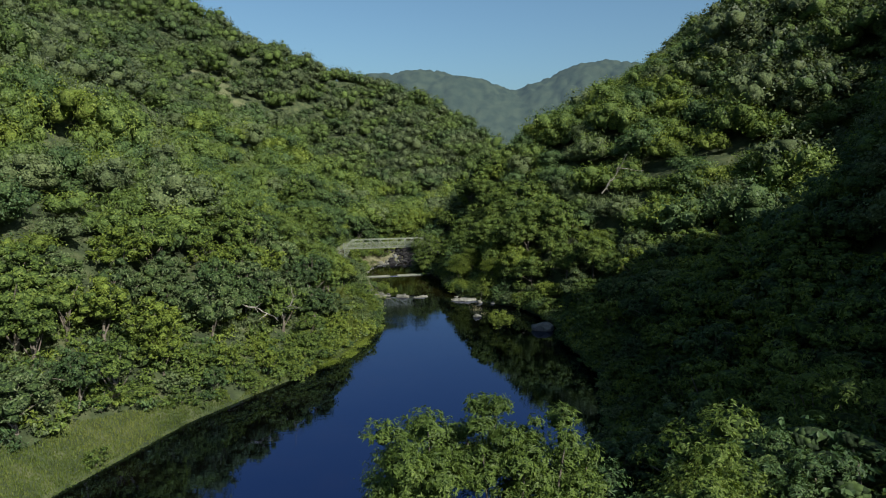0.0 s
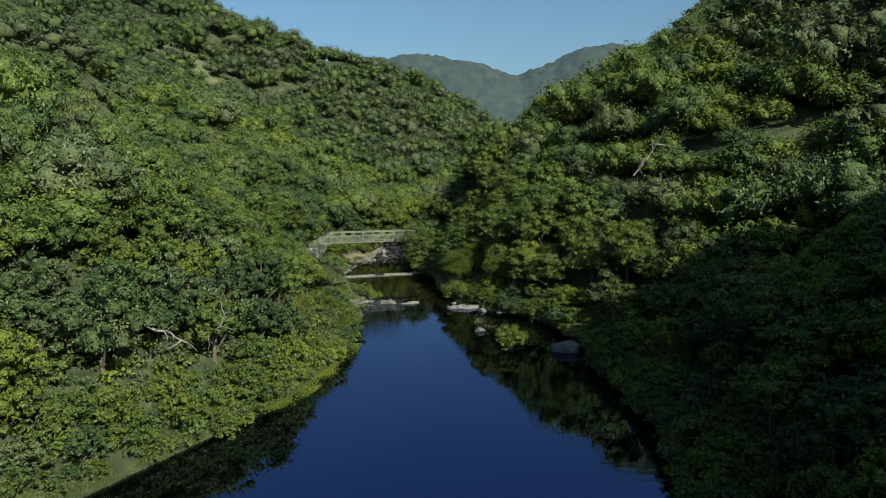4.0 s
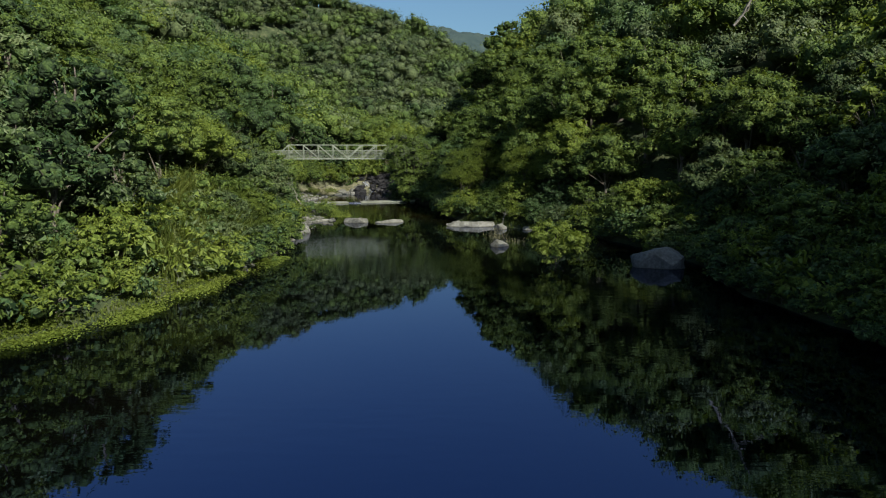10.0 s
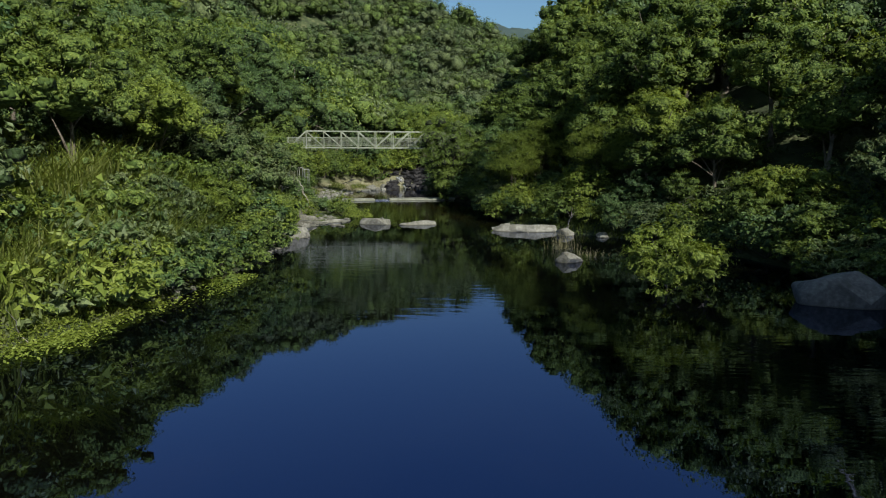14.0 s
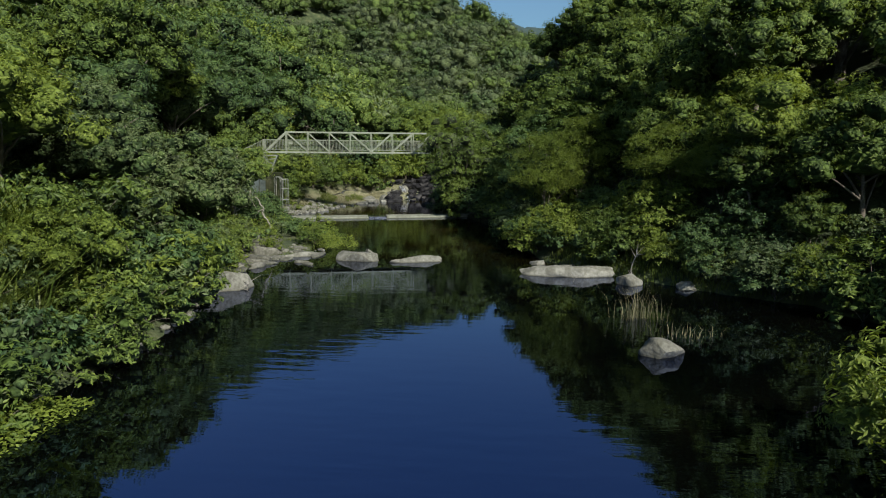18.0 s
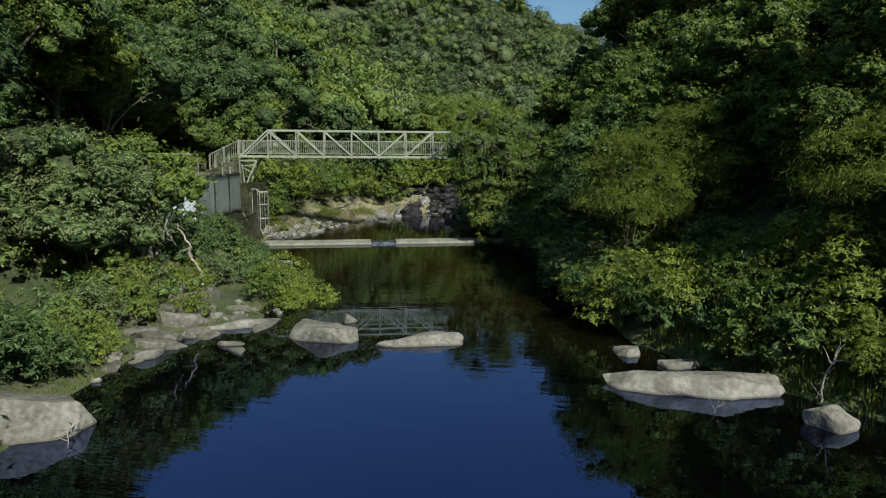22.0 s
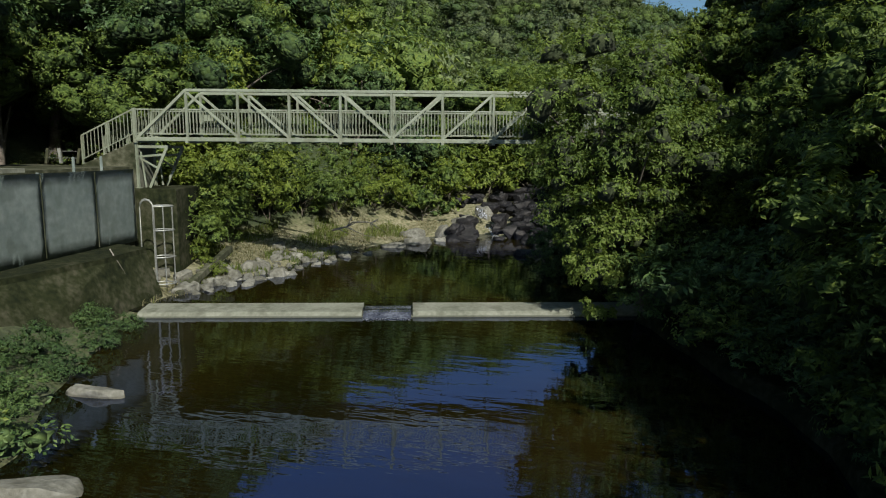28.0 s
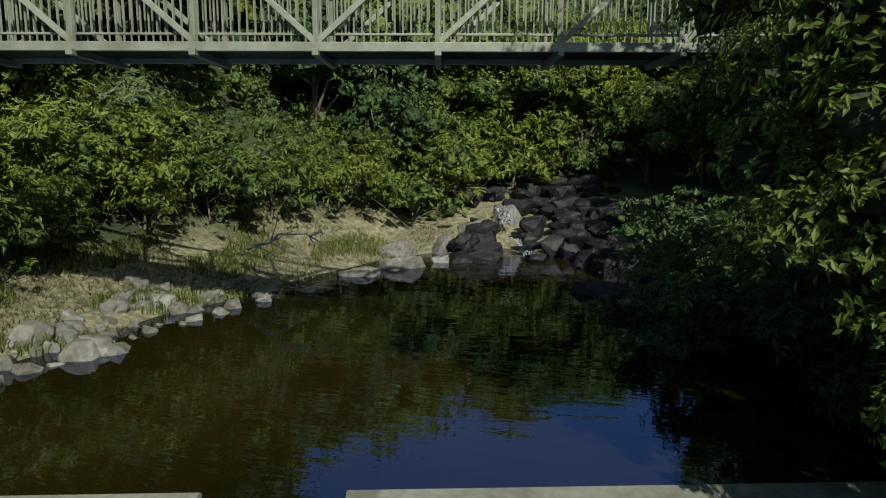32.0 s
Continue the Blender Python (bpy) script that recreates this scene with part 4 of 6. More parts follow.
ux, uy = scatter(-40, 34, 8, 158, 1.4, lambda x, y: (shore(x, y) > 0.25) & ~((x < -14) & (y > 131) & (y < 152) & (shore(x, y) < 5.0)) & ~((x > -10.8) & (x < -5) & (y > 113) & (y < 121)) & (shore(x, y) < 15) & ~(works(x, y) & (y > 123.5)) & ~((x < -8) & (y > 101.5) & (y < 116) & (shore(x, y) < 1.3)) & ~((x < -11) & (y < 84) & (shore(x, y) < np.interp(y, [52, 61], [1, 0.06]) * 4.0)))
kinds_u = [kind_arrays(80 + i, 1.3, 1.15, 6, 0.0, 80, 0.22, MATS[i]) for i in range(7)]
low_y = uy < 90
forest("undergrowth", "leafy green undergrowth and creepers on the banks", ux[low_y], uy[low_y], RNG.uniform(0.7, 1.5, low_y.sum()), kinds_u, 0.1)
kinds_v = [kind_arrays(180 + i, 1.3, 1.15, 8, 0.0, 300, 0.105, MATS[i], True) for i in range(7)]
for _, _, idx in kinds_v:
    idx[idx >= 4] = 5
open_shore = (ux[~low_y] < -8) & (uy[~low_y] > 106) & (uy[~low_y] < 118) & (shore(ux[~low_y], uy[~low_y]) < 2.6)
vx, vy = ux[~low_y][~open_shore], uy[~low_y][~open_shore]
forest("bank_undergrowth", "small-leaved green undergrowth on the upper banks", vx, vy, RNG.uniform(0.6, 1.25, len(vx)), kinds_v, 0.1)


def blades(xs, ys, zs, height, width, rng, bend=0.5):
    """Grass blades as bent strips of two pieces that end in a point."""
    n = len(xs)
    p = np.stack([xs, ys, zs], 1)
    a = rng.uniform(0, 6.28, n)
    d = np.stack([np.cos(a), np.sin(a), np.zeros(n)], 1)
    sd = np.stack([-np.sin(a), np.cos(a), np.zeros(n)], 1)
    h = (height * rng.uniform(0.5, 1.3, n))[:, None]
    w = width * rng.uniform(0.7, 1.3, n)[:, None]
    up = np.array([0, 0, 1.0])
    v = np.stack([p - sd * w, p + sd * w, p + up * h * 0.6 + d * h * bend * 0.25 + sd * w * 0.7, p + up * h * 0.6 + d * h * bend * 0.25 - sd * w * 0.7, p + up * h * 0.95 + d * h * bend], 1).reshape(-1, 3)
    o = np.arange(n)[:, None] * 5
    return v, np.concatenate([o + np.array([[0, 1, 2]]), o + np.array([[0, 2, 3]]), o + np.array([[3, 2, 4]])])


def grass_patch(name, label, n, x0, x1, y0, y1, keep, height, width, mat=GRASS, bend=0.5):
    x, y = RNG.uniform(x0, x1, n), RNG.uniform(y0, y1, n)
    k = keep(x, y)
    x, y = x[k], y[k]
    v, f = blades(x, y, land(x, y) - 0.02, height, width, RNG, bend)
    return tagged(new(name, mesh_from(name, v, f, [mat], False)), label, "grass", kind="stuff")


grass_patch("shore_grass", "light green grass along the water's edge", 300000, -40, -9, 30, 86,
            lambda x, y: (np.interp(y, LEFT_Y, LEFT_X) - x > -0.1) & (np.interp(y, LEFT_Y, LEFT_X) - x < np.interp(y, [52, 61], [5.0, 1.0]) + rolling(x * 4, y * 4, 20.0)), 0.24, 0.026)


def weed_mat():
    """Low leafy water weed that spreads from the bank over the shallows."""
    rng = np.random.RandomState(91)
    n = 52000
    y = rng.uniform(70, 92, n)
    x = np.interp(y, LEFT_Y, LEFT_X) + rng.uniform(-1.8, 1.5, n)
    k = (rolling(x * 3, y * 3, 13.0) + 0.45 * rng.normal(0, 1, n) > 0.15 + 0.5 * np.clip(x - np.interp(y, LEFT_Y, LEFT_X), 0, 2))
    x, y = x[k], y[k]
    z = np.maximum(0.03, land(x, y) + 0.04) + rng.uniform(0, 0.14, len(x))
    v, f = leaf_arrays(np.stack([x, y, z], 1), np.tile([0.0, 0.0, 0.9], (len(x), 1)), 0.10, rng, True, wild=0.5, slim=0.34)
    return tagged(new("water_weed", mesh_from("water_weed", v, f, [LEAF_C], False)), "bright green leafy weed matted along the bank", "weed", kind="stuff")


weed_mat()

# ---- footbridge ----
U = Vector((math.cos(radians(15.2)), math.sin(radians(15.2)), 0))
N = Vector((-U.y, U.x, 0))
MID = Vector((-11.4, 136.95, 0))
PANEL, Z0, Z1, WIDE = 1.85, 5.36, 7.10, 1.5
bridge = thing("footbridge", "pale green painted steel truss footbridge over the river", "bridge")


def bp(i, z, side=0.0):
    p = MID + U * ((i - 4) * PANEL) + N * side
    return Vector((p.x, p.y, z))


for side in (0.0, WIDE):
    beam_part("bottom_chord", bp(-1, Z0, side), bp(9, Z0, side), 0.10, 0.14, PAINT, bridge, bevel=0.01)
    beam_part("top_chord", bp(0, Z1, side), bp(8, Z1, side), 0.10, 0.10, PAINT, bridge, bevel=0.01)
    for a, b in ((-1, 0), (9, 8)):
        beam_part("end_post", bp(a, Z0, side), bp(b, Z1, side), 0.10, 0.10, PAINT, bridge, bevel=0.01)
    for i in range(0, 9):
        beam_part("upright", bp(i, Z0 + 0.07, side), bp(i, Z1 - 0.05, side), 0.08, 0.08, PAINT, bridge, bevel=0.008)
    for i in range(0, 4):
        beam_part("diagonal", bp(i, Z1 - 0.04, side), bp(i + 1, Z0 + 0.06, side), 0.07, 0.09, PAINT, bridge, bevel=0.008)
        beam_part("diagonal", bp(8 - i, Z1 - 0.04, side), bp(7 - i, Z0 + 0.06, side), 0.07, 0.09, PAINT, bridge, bevel=0.008)
    inner = 0.09 if side == 0 else WIDE - 0.09
    for z, h in ((Z0 + 1.06, 0.05), (Z0 + 0.20, 0.035)):
        beam_part("handrail", bp(-1, z, inner), bp(9, z, inner), 0.05, h, PAINT, bridge, bevel=0.008)
    for j in range(int(18.5 / 0.125)):
        q = -1 + (j + 0.5) * 0.125 / PANEL
        beam_part("baluster", bp(q, Z0 + 0.2, inner), bp(q, Z0 + 1.05, inner), 0.022, 0.022, PAINT, bridge)
for i in range(-1, 10):
    a, b = bp(i, Z0 - 0.09, -0.14), bp(i, Z0 - 0.09, WIDE + 0.14)
    beam_part("floor_beam", a, b, 0.10, 0.10, PAINT, bridge, bevel=0.008)
beam_part("deck", bp(-1, Z0 + 0.035, WIDE / 2), bp(9, Z0 + 0.035, WIDE / 2), WIDE - 0.12, 0.05, OLD_CONCRETE, bridge, "dark deck of steel planks")

# ---- weir ----
weir = thing("weir", "low pale concrete weir with an open notch", "weir")


def weir_block(name, a, b, width, top, bottom=-1.4, lean=0.05):
    """A stretch of the weir from a to b metres along it: flat crest, front leaning out to the lower pool."""
    bm = bmesh.new()
    sec = [(-lean, bottom), (0.0, 0.05), (0.10, top - 0.08), (0.2, top - 0.06), (width - 0.06, top), (width, top - 0.04), (width + 0.05, bottom)]
    rows = []
    for s in (a, b):
        rows.append([bm.verts.new(WEIR_A + wd * s + wn_ * u + Vector((0, 0, z))) for u, z in sec])
    k = len(sec)
    for i in range(k):
        bm.faces.new((rows[0][i], rows[0][(i + 1) % k], rows[1][(i + 1) % k], rows[1][i]))
    bm.faces.new(rows[0][::-1])
    bm.faces.new(rows[1])
    bmesh.ops.recalc_face_normals(bm, faces=bm.faces)
    return part(name, bm, CONCRETE, weir)


weir_block("crest", 0.5, 7.2, 1.03, 0.23)
weir_block("crest", 8.75, 16.0, 1.03, 0.23)
weir_block("sill", 7.2, 8.75, 0.9, 0.10)

# ---- intake on the bank ----
TZ = 4.45
CA, CB, CC, CD = Vector((-19.42, 127.0, 0)), Vector((-20.15, 133.9, 0)), Vector((-25.5, 134.8, 0)), Vector((-24.4, 124.2, 0))


def prism(bm, pts, z0, z1):
    """An upright block over a four-cornered or longer outline."""
    lo = [bm.verts.new((p[0], p[1], z0)) for p in pts]
    hi = [bm.verts.new((p[0], p[1], z1)) for p in pts]
    bm.faces.new(hi)
    bm.faces.new(lo[::-1])
    k = len(pts)
    for i in range(k):
        bm.faces.new((lo[i], lo[(i + 1) % k], hi[(i + 1) % k], hi[i]))
    bmesh.ops.recalc_face_normals(bm, faces=bm.faces)


def at_z(p, z):
    return Vector((p[0], p[1], z))


intake = thing("intake_tank", "grey sheet-clad water intake tank with a white painted front", "tank")
bm = bmesh.new()
prism(bm, [CA, CB, CC, CD], 0.3, TZ - 0.12)
part("body", bm, OLD_CONCRETE, intake)
bm = bmesh.new()
prism(bm, [CA.lerp(CB, -0.015), CA.lerp(CB, 0.30), CD.lerp(CC, 0.30), CD.lerp(CC, -0.015)], TZ - 0.12, TZ)
part("roof_slab", bm, CONCRETE, intake, "weathered concrete roof slab")
bm = bmesh.new()
prism(bm, [CA.lerp(CB, 0.302), CA.lerp(CB, 1.005), CD.lerp(CC, 1.005), CD.lerp(CC, 0.302)], TZ - 0.12, TZ - 0.07)
part("roof_cover", bm, OLD_CONCRETE, intake, "thin dark weathered cover")
side = (CB - CA).normalized()
outw = Vector((-side.y, side.x, 0)) * -1
LEN = (CB - CA).length
for i, f_ in enumerate((0.12, 0.36, 0.58, 0.77)):
    a = CA + side * (LEN * f_) + outw * 0.03
    beam_part("wall_post", at_z(a, 1.74), at_z(a, TZ + (0.30 if i > 1 else -0.14)), 0.07, 0.06, SHEET, intake, "pale post behind the cloudy sheet", bevel=0.01)
for z in (2.35, 3.35):
    beam_part("wall_rail", at_z(CA + side * 0.1 + outw * 0.03, z), at_z(CB - side * 0.1 + outw * 0.03, z), 0.04, 0.07, CONCRETE, intake)
for a_, b_ in ((0.0, 0.36), (0.36, 0.70), (0.70, 1.0)):
    a, b = CA + side * (LEN * a_ + 0.006) + outw * 0.10, CA + side * (LEN * b_ - 0.006) + outw * 0.10
    bm = bmesh.new()
    prev = None
    for j in range(13):
        cur = []
        for k in range(7):
            q = a.lerp(b, j / 12) + outw * 0.022 * noise.noise(Vector((j * 0.5 + a_ * 40, k * 0.6, 3.0)))
            cur.append(bm.verts.new(at_z(q, 1.72 + (TZ - 0.16 - 1.72) * k / 6)))
        if prev:
            for k in range(6):
                bm.faces.new((prev[k], cur[k], cur[k + 1], prev[k + 1])).smooth = True
        prev = cur
    bmesh.ops.solidify(bm, geom=bm.faces[:], thickness=0.006)
    part("wall_sheet", bm, CLOUDY, intake, "cloudy grey-green plastic sheet")
    beam_part("seam_rope", at_z(b + outw * 0.02, 1.80), at_z(b + outw * 0.02, TZ - 0.2), 0.02, 0.02, OLD_CONCRETE, intake)
front = (CD - CA).normalized()
fout = Vector((front.y, -front.x, 0))
if fout.y > 0:
    fout = -fout
for i in range(2):
    a, b = CA + front * (0.05 + 1.45 * i) + fout * 0.06, CA + front * (1.43 + 1.45 * i) + fout * 0.06
    beam_part("front_panel", at_z(a, 3.05), at_z(b, 3.05), 0.06, 2.55, WHITE, intake, "white painted front panel", bevel=0.01)

tank_rail = thing("guard_rail", "galvanised guard rail on the tank roof", "railing")
rail_pts = [CA + front * f_ + side * d_ for f_, d_ in ((0.25, 0.12), (0.95, 0.12), (1.65, 0.12), (2.35, 0.12), (2.9, 0.12), (2.9, 1.1), (1.9, 1.1), (1.0, 1.1), (0.25, 1.1), (0.25, 0.12))]
for p in rail_pts[:-1]:
    beam_part("post", at_z(p, TZ), at_z(p, TZ + 1.12), 0.05, 0.05, GALV, tank_rail)
for a, b in zip(rail_pts, rail_pts[1:]):
    for z in (TZ + 0.55, TZ + 1.10):
        beam_part("rail", at_z(a, z), at_z(b, z), 0.04, 0.04, GALV, tank_rail)
cab = CA + front * 1.3 + side * 0.7
cabinet = thing("control_box", "small white control box on a post on the tank roof", "box")
case = box_part("case", at_z(cab, TZ + 0.95), (0.32, 0.22, 0.42), WHITE, cabinet, bevel=0.015)
box_part("door", at_z(cab + Vector((0, -0.118, 0)), TZ + 0.95), (0.26, 0.012, 0.35), WHITE, case, bevel=0.004)
box_part("latch", at_z(cab + Vector((0.09, -0.13, 0)), TZ + 0.95), (0.02, 0.014, 0.06), GALV, case)
beam_part("post", at_z(cab, TZ), at_z(cab, TZ + 0.75), 0.06, 0.06, GALV, cabinet)

# the retaining wall with its sloping face, between pool and tank
foot = [(-14.6, 121.6, -0.6), (-15.6, 124.0, -0.6), (-16.6, 127.2, -0.6), (-17.4, 130.1, -0.6), (-17.55, 132.2, -0.6)]
crown_line = [(-19.6, 120.5, 1.72), (-19.0, 124.0, 1.72), (-18.5, 127.4, 1.72), (-18.35, 130.4, 1.74), (-18.55, 132.4, 1.76)]
heel = [(-22.5, 121.5, 1.72), (-21.5, 125.0, 1.72), (-20.2, 128.0, 1.72), (-20.4, 131.0, 1.74), (-20.5, 133.0, 1.76)]
bm = bmesh.new()
rows = []
for f_, c_, h_ in zip(foot, crown_line, heel):
    f_, c_, h_ = Vector(f_), Vector(c_), Vector(h_)
    lip = c_ + (c_ - h_).normalized() * 0.12
    rows.append([bm.verts.new(p) for p in (f_, f_.lerp(c_, 0.5) + Vector((0.08, 0, 0)), lip - Vector((0, 0, 0.16)), lip, h_, at_z(h_, -0.6))])
for a, b in zip(rows, rows[1:]):
    for i in range(6):
        bm.faces.new((a[i], b[i], b[(i + 1) % 6], a[(i + 1) % 6]))
bm.faces.new(rows[0])
bm.faces.new(rows[-1][::-1])
bmesh.ops.recalc_face_normals(bm, faces=bm.faces)
tagged(part("wall_retaining", bm, SHADED_MOSS), "mossy stained concrete retaining wall above the pool", "wall", kind="structure")

# abutment, bracket and stair at the bridge's end
P0 = bp(-1, 0, 0)
abut = [P0 - U * 0.15 - N * 0.35, P0 + U * 1.45 - N * 0.35, P0 + U * 1.45 + N * 2.0, P0 - U * 0.15 + N * 2.0]
bm = bmesh.new()
prism(bm, abut, -0.5, 3.58)
bmesh.ops.bevel(bm, geom=bm.edges[:], offset=0.03, segments=1, affect='EDGES')
tagged(part("wall_abutment", bm, SHADED_MOSS), "stained concrete bridge abutment on the bank", "abutment", kind="structure")
bracket = thing("bridge_support", "pale green welded steel support under the bridge end", "support")
for s_ in (0.0, WIDE):
    beam_part("column", bp(-1.02, 3.58, s_), bp(-1.02, Z0 + 1.1, s_), 0.11, 0.11, PAINT, bracket, bevel=0.008)
    beam_part("strut", bp(-0.78, 3.6, s_), bp(-0.42, 5.05, s_), 0.08, 0.10, PAINT, bracket, bevel=0.008)
    beam_part("cross_bar", bp(-0.98, 5.08, s_), bp(-0.40, 5.08, s_), 0.08, 0.10, PAINT, bracket, bevel=0.008)
    beam_part("cross_bar", bp(-0.96, 4.72, s_), bp(-0.52, 4.80, s_), 0.06, 0.08, PAINT, bracket, bevel=0.008)
    beam_part("brace", bp(-0.95, 4.66, s_), bp(-0.62, 4.32, s_), 0.06, 0.07, PAINT, bracket, bevel=0.008)
    beam_part("brace", bp(-0.86, 3.6, s_), bp(-0.93, 4.9, s_), 0.05, 0.06, PAINT, bracket, bevel=0.008)
    beam_part("base_plate", bp(-1.02, 3.585, s_) - U * 0.12, bp(-1.02, 3.585, s_) + U * 0.12, 0.24, 0.02, PAINT, bracket)

stair = thing("stair", "concrete stair with pale green rails down from the bridge", "stair")
STEP_N, GO = 5, 0.38
for i in range(STEP_N):
    a = P0 - U * (GO * i + 0.06)
    z = Z0 - 0.02 - 0.17 * (i + 1)
    bm = bmesh.new()
    prism(bm, [a, a + N * WIDE, a + N * WIDE - U * GO, a - U * GO], TZ - 1.2, z)
    part("step", bm, CONCRETE, stair)
for s_ in (-0.04, WIDE + 0.04):
    bm = bmesh.new()
    a, b = P0 + N * s_ - U * 0.06, P0 + N * s_ - U * (0.06 + STEP_N * GO)
    vs = [at_z(a, TZ - 1.2), at_z(a, Z0 - 0.1), at_z(b, TZ - 0.02), at_z(b, TZ - 1.2)]
    fr = [bm.verts.new(v - N * 0.05) for v in vs]
    bk = [bm.verts.new(v + N * 0.05) for v in vs]
    bm.faces.new(fr)
    bm.faces.new(bk[::-1])
    for i in range(4):
        bm.faces.new((fr[i], bk[i], bk[(i + 1) % 4], fr[(i + 1) % 4]))
    bmesh.ops.recalc_face_normals(bm, faces=bm.faces)
    part("side_wall", bm, OLD_CONCRETE, stair, "stained concrete side wall")
    top_a, top_b = at_z(a, Z0 + 1.05), at_z(b, TZ + 1.02)
    beam_part("handrail", top_a, top_b, 0.05, 0.05, PAINT, stair, bevel=0.008)
    beam_part("lower_rail", top_a - Vector((0, 0, 0.85)), top_b - Vector((0, 0, 0.85)), 0.03, 0.03, PAINT, stair)
    for i in range(14):
        p = top_a.lerp(top_b, (i + 0.5) / 14)
        beam_part("baluster", p - Vector((0, 0, 0.85)), p, 0.022, 0.022, PAINT, stair)
    for f_ in (0.5, 1.0):
        p = top_a.lerp(top_b, f_)
        beam_part("rail_post", p - Vector((0, 0, 1.05)), p, 0.055, 0.055, PAINT, stair)
notice = thing("notice_plate", "small pale notice plate hung on the bridge railing", "sign")
notice.matrix_world = Matrix()
c_ = bp(0.18, Z0 + 0.82, WIDE - 0.13)
beam_part("plate", c_ - U * 0.17, c_ + U * 0.17, 0.012, 0.24, PAINT, notice, bevel=0.004)
stubs = thing("fence_panel", "low wire fence panel with leaning posts beside the stair foot", "fence")
for k, (dx, tilt) in enumerate(((2.35, 0.12), (2.95, -0.05), (3.5, 0.1))):
    p = P0 - U * dx + N * 0.3
    beam_part("post", at_z(p, TZ), at_z(p + U * tilt, TZ + 0.55), 0.09, 0.09, OLD_CONCRETE if k != 1 else GALV, stubs)
for z in (0.2, 0.45):
    beam_part("wire", at_z(P0 - U * 2.35 + N * 0.3, TZ + z), at_z(P0 - U * 3.5 + N * 0.3, TZ + z), 0.012, 0.012, GALV, stubs)

# caged ladder
ladder = thing("caged_ladder", "galvanised cat ladder with safety hoops on the wall", "ladder")
la, lb = Vector((-18.30, 132.62, 0)), Vector((-18.02, 132.28, 0))
for p in (la, lb):
    beam_part("stile", at_z(p, 0.15), at_z(p, 3.1), 0.055, 0.03, GALV, ladder)
    pts = [(p.x - 0.55 * math.sin(t) * 0.0 + (-0.26 + 0.26 * math.cos(t)), p.y, 3.1 + 0.26 * math.sin(t)) for t in np.linspace(0, math.pi, 7)] + [(p.x - 0.52, p.y, 1.8)]
    v, f = tube_arrays(pts, [0.022] * 8, 6)
    ob = new("hand_hoop", mesh_from("hand_hoop", v, f, [GALV], True))
    ob.parent = ladder
for i in range(10):
    z = 0.4 + 0.28 * i
    beam_part("rung", at_z(la, z), at_z(lb, z), 0.025, 0.025, GALV, ladder)
ax = (lb - la).normalized()
cage_out = Vector((-ax.y, ax.x, 0))
if cage_out.x < 0:
    cage_out = -cage_out
mid_l = (la + lb) / 2
for z in (0.55, 1.45, 2.35, 3.15):
    pts = [mid_l - ax * 0.22 * math.cos(t) * (1.4 if 0.3 < t < 2.84 else 1) + cage_out * 0.62 * math.sin(t) + Vector((0, 0, z)) for t in np.linspace(0, math.pi, 9)]
    v, f = tube_arrays(pts, [0.024] * 9, 5)
    ob = new("hoop", mesh_from("hoop", v, f, [GALV], True))
    ob.parent = ladder
for t in (0.5, 1.2, 1.95, 2.65):
    p = mid_l - ax * 0.3 * math.cos(t) + cage_out * 0.62 * math.sin(t)
    beam_part("cage_bar", at_z(p, 0.55), at_z(p, 3.15), 0.03, 0.012, GALV, ladder)
tagged(part("leaning_board", (lambda b: (add_beam(b, (-18.45, 130.75, 1.95), (-18.0, 131.1, 0.75), 0.10, 0.03, 0.005), b)[1])(bmesh.new()), PALE_BARK), "pale weathered board leaning against the mossy wall", "board")

# sloping kerb by the upper pool and stone edge on the other bank
bm = bmesh.new()
add_beam(bm, (-17.55, 132.7, 0.12), (-18.0, 136.6, 1.15), 0.22, 0.26, 0.03)
tagged(part("kerb", bm, OLD_CONCRETE), "sloping weathered concrete kerb beside the bank", "kerb", kind="structure")
bm = bmesh.new()
prev = None
for i in range(15):
    y = 122.5 + i * 0.82
    x = float(np.interp(y, RIGHT_Y, RIGHT_X)) - 0.15 + 0.08 * math.sin(i * 2.1)
    cur = [bm.verts.new((x + dx, y, z)) for dx, z in ((-0.35, -0.8), (-0.10, 0.22 + 0.05 * math.sin(i)), (0.1, 0.32), (0.75, 0.36), (0.9, -0.8))]
    if prev:
        for k in range(4):
            bm.faces.new((prev[k], cur[k], cur[k + 1], prev[k + 1]))
    prev = cur
bmesh.ops.recalc_face_normals(bm, faces=bm.faces)
tagged(part("bank_edge", bm, SHADED_MOSS), "low curved stone edge along the shaded bank", "kerb", kind="structure")


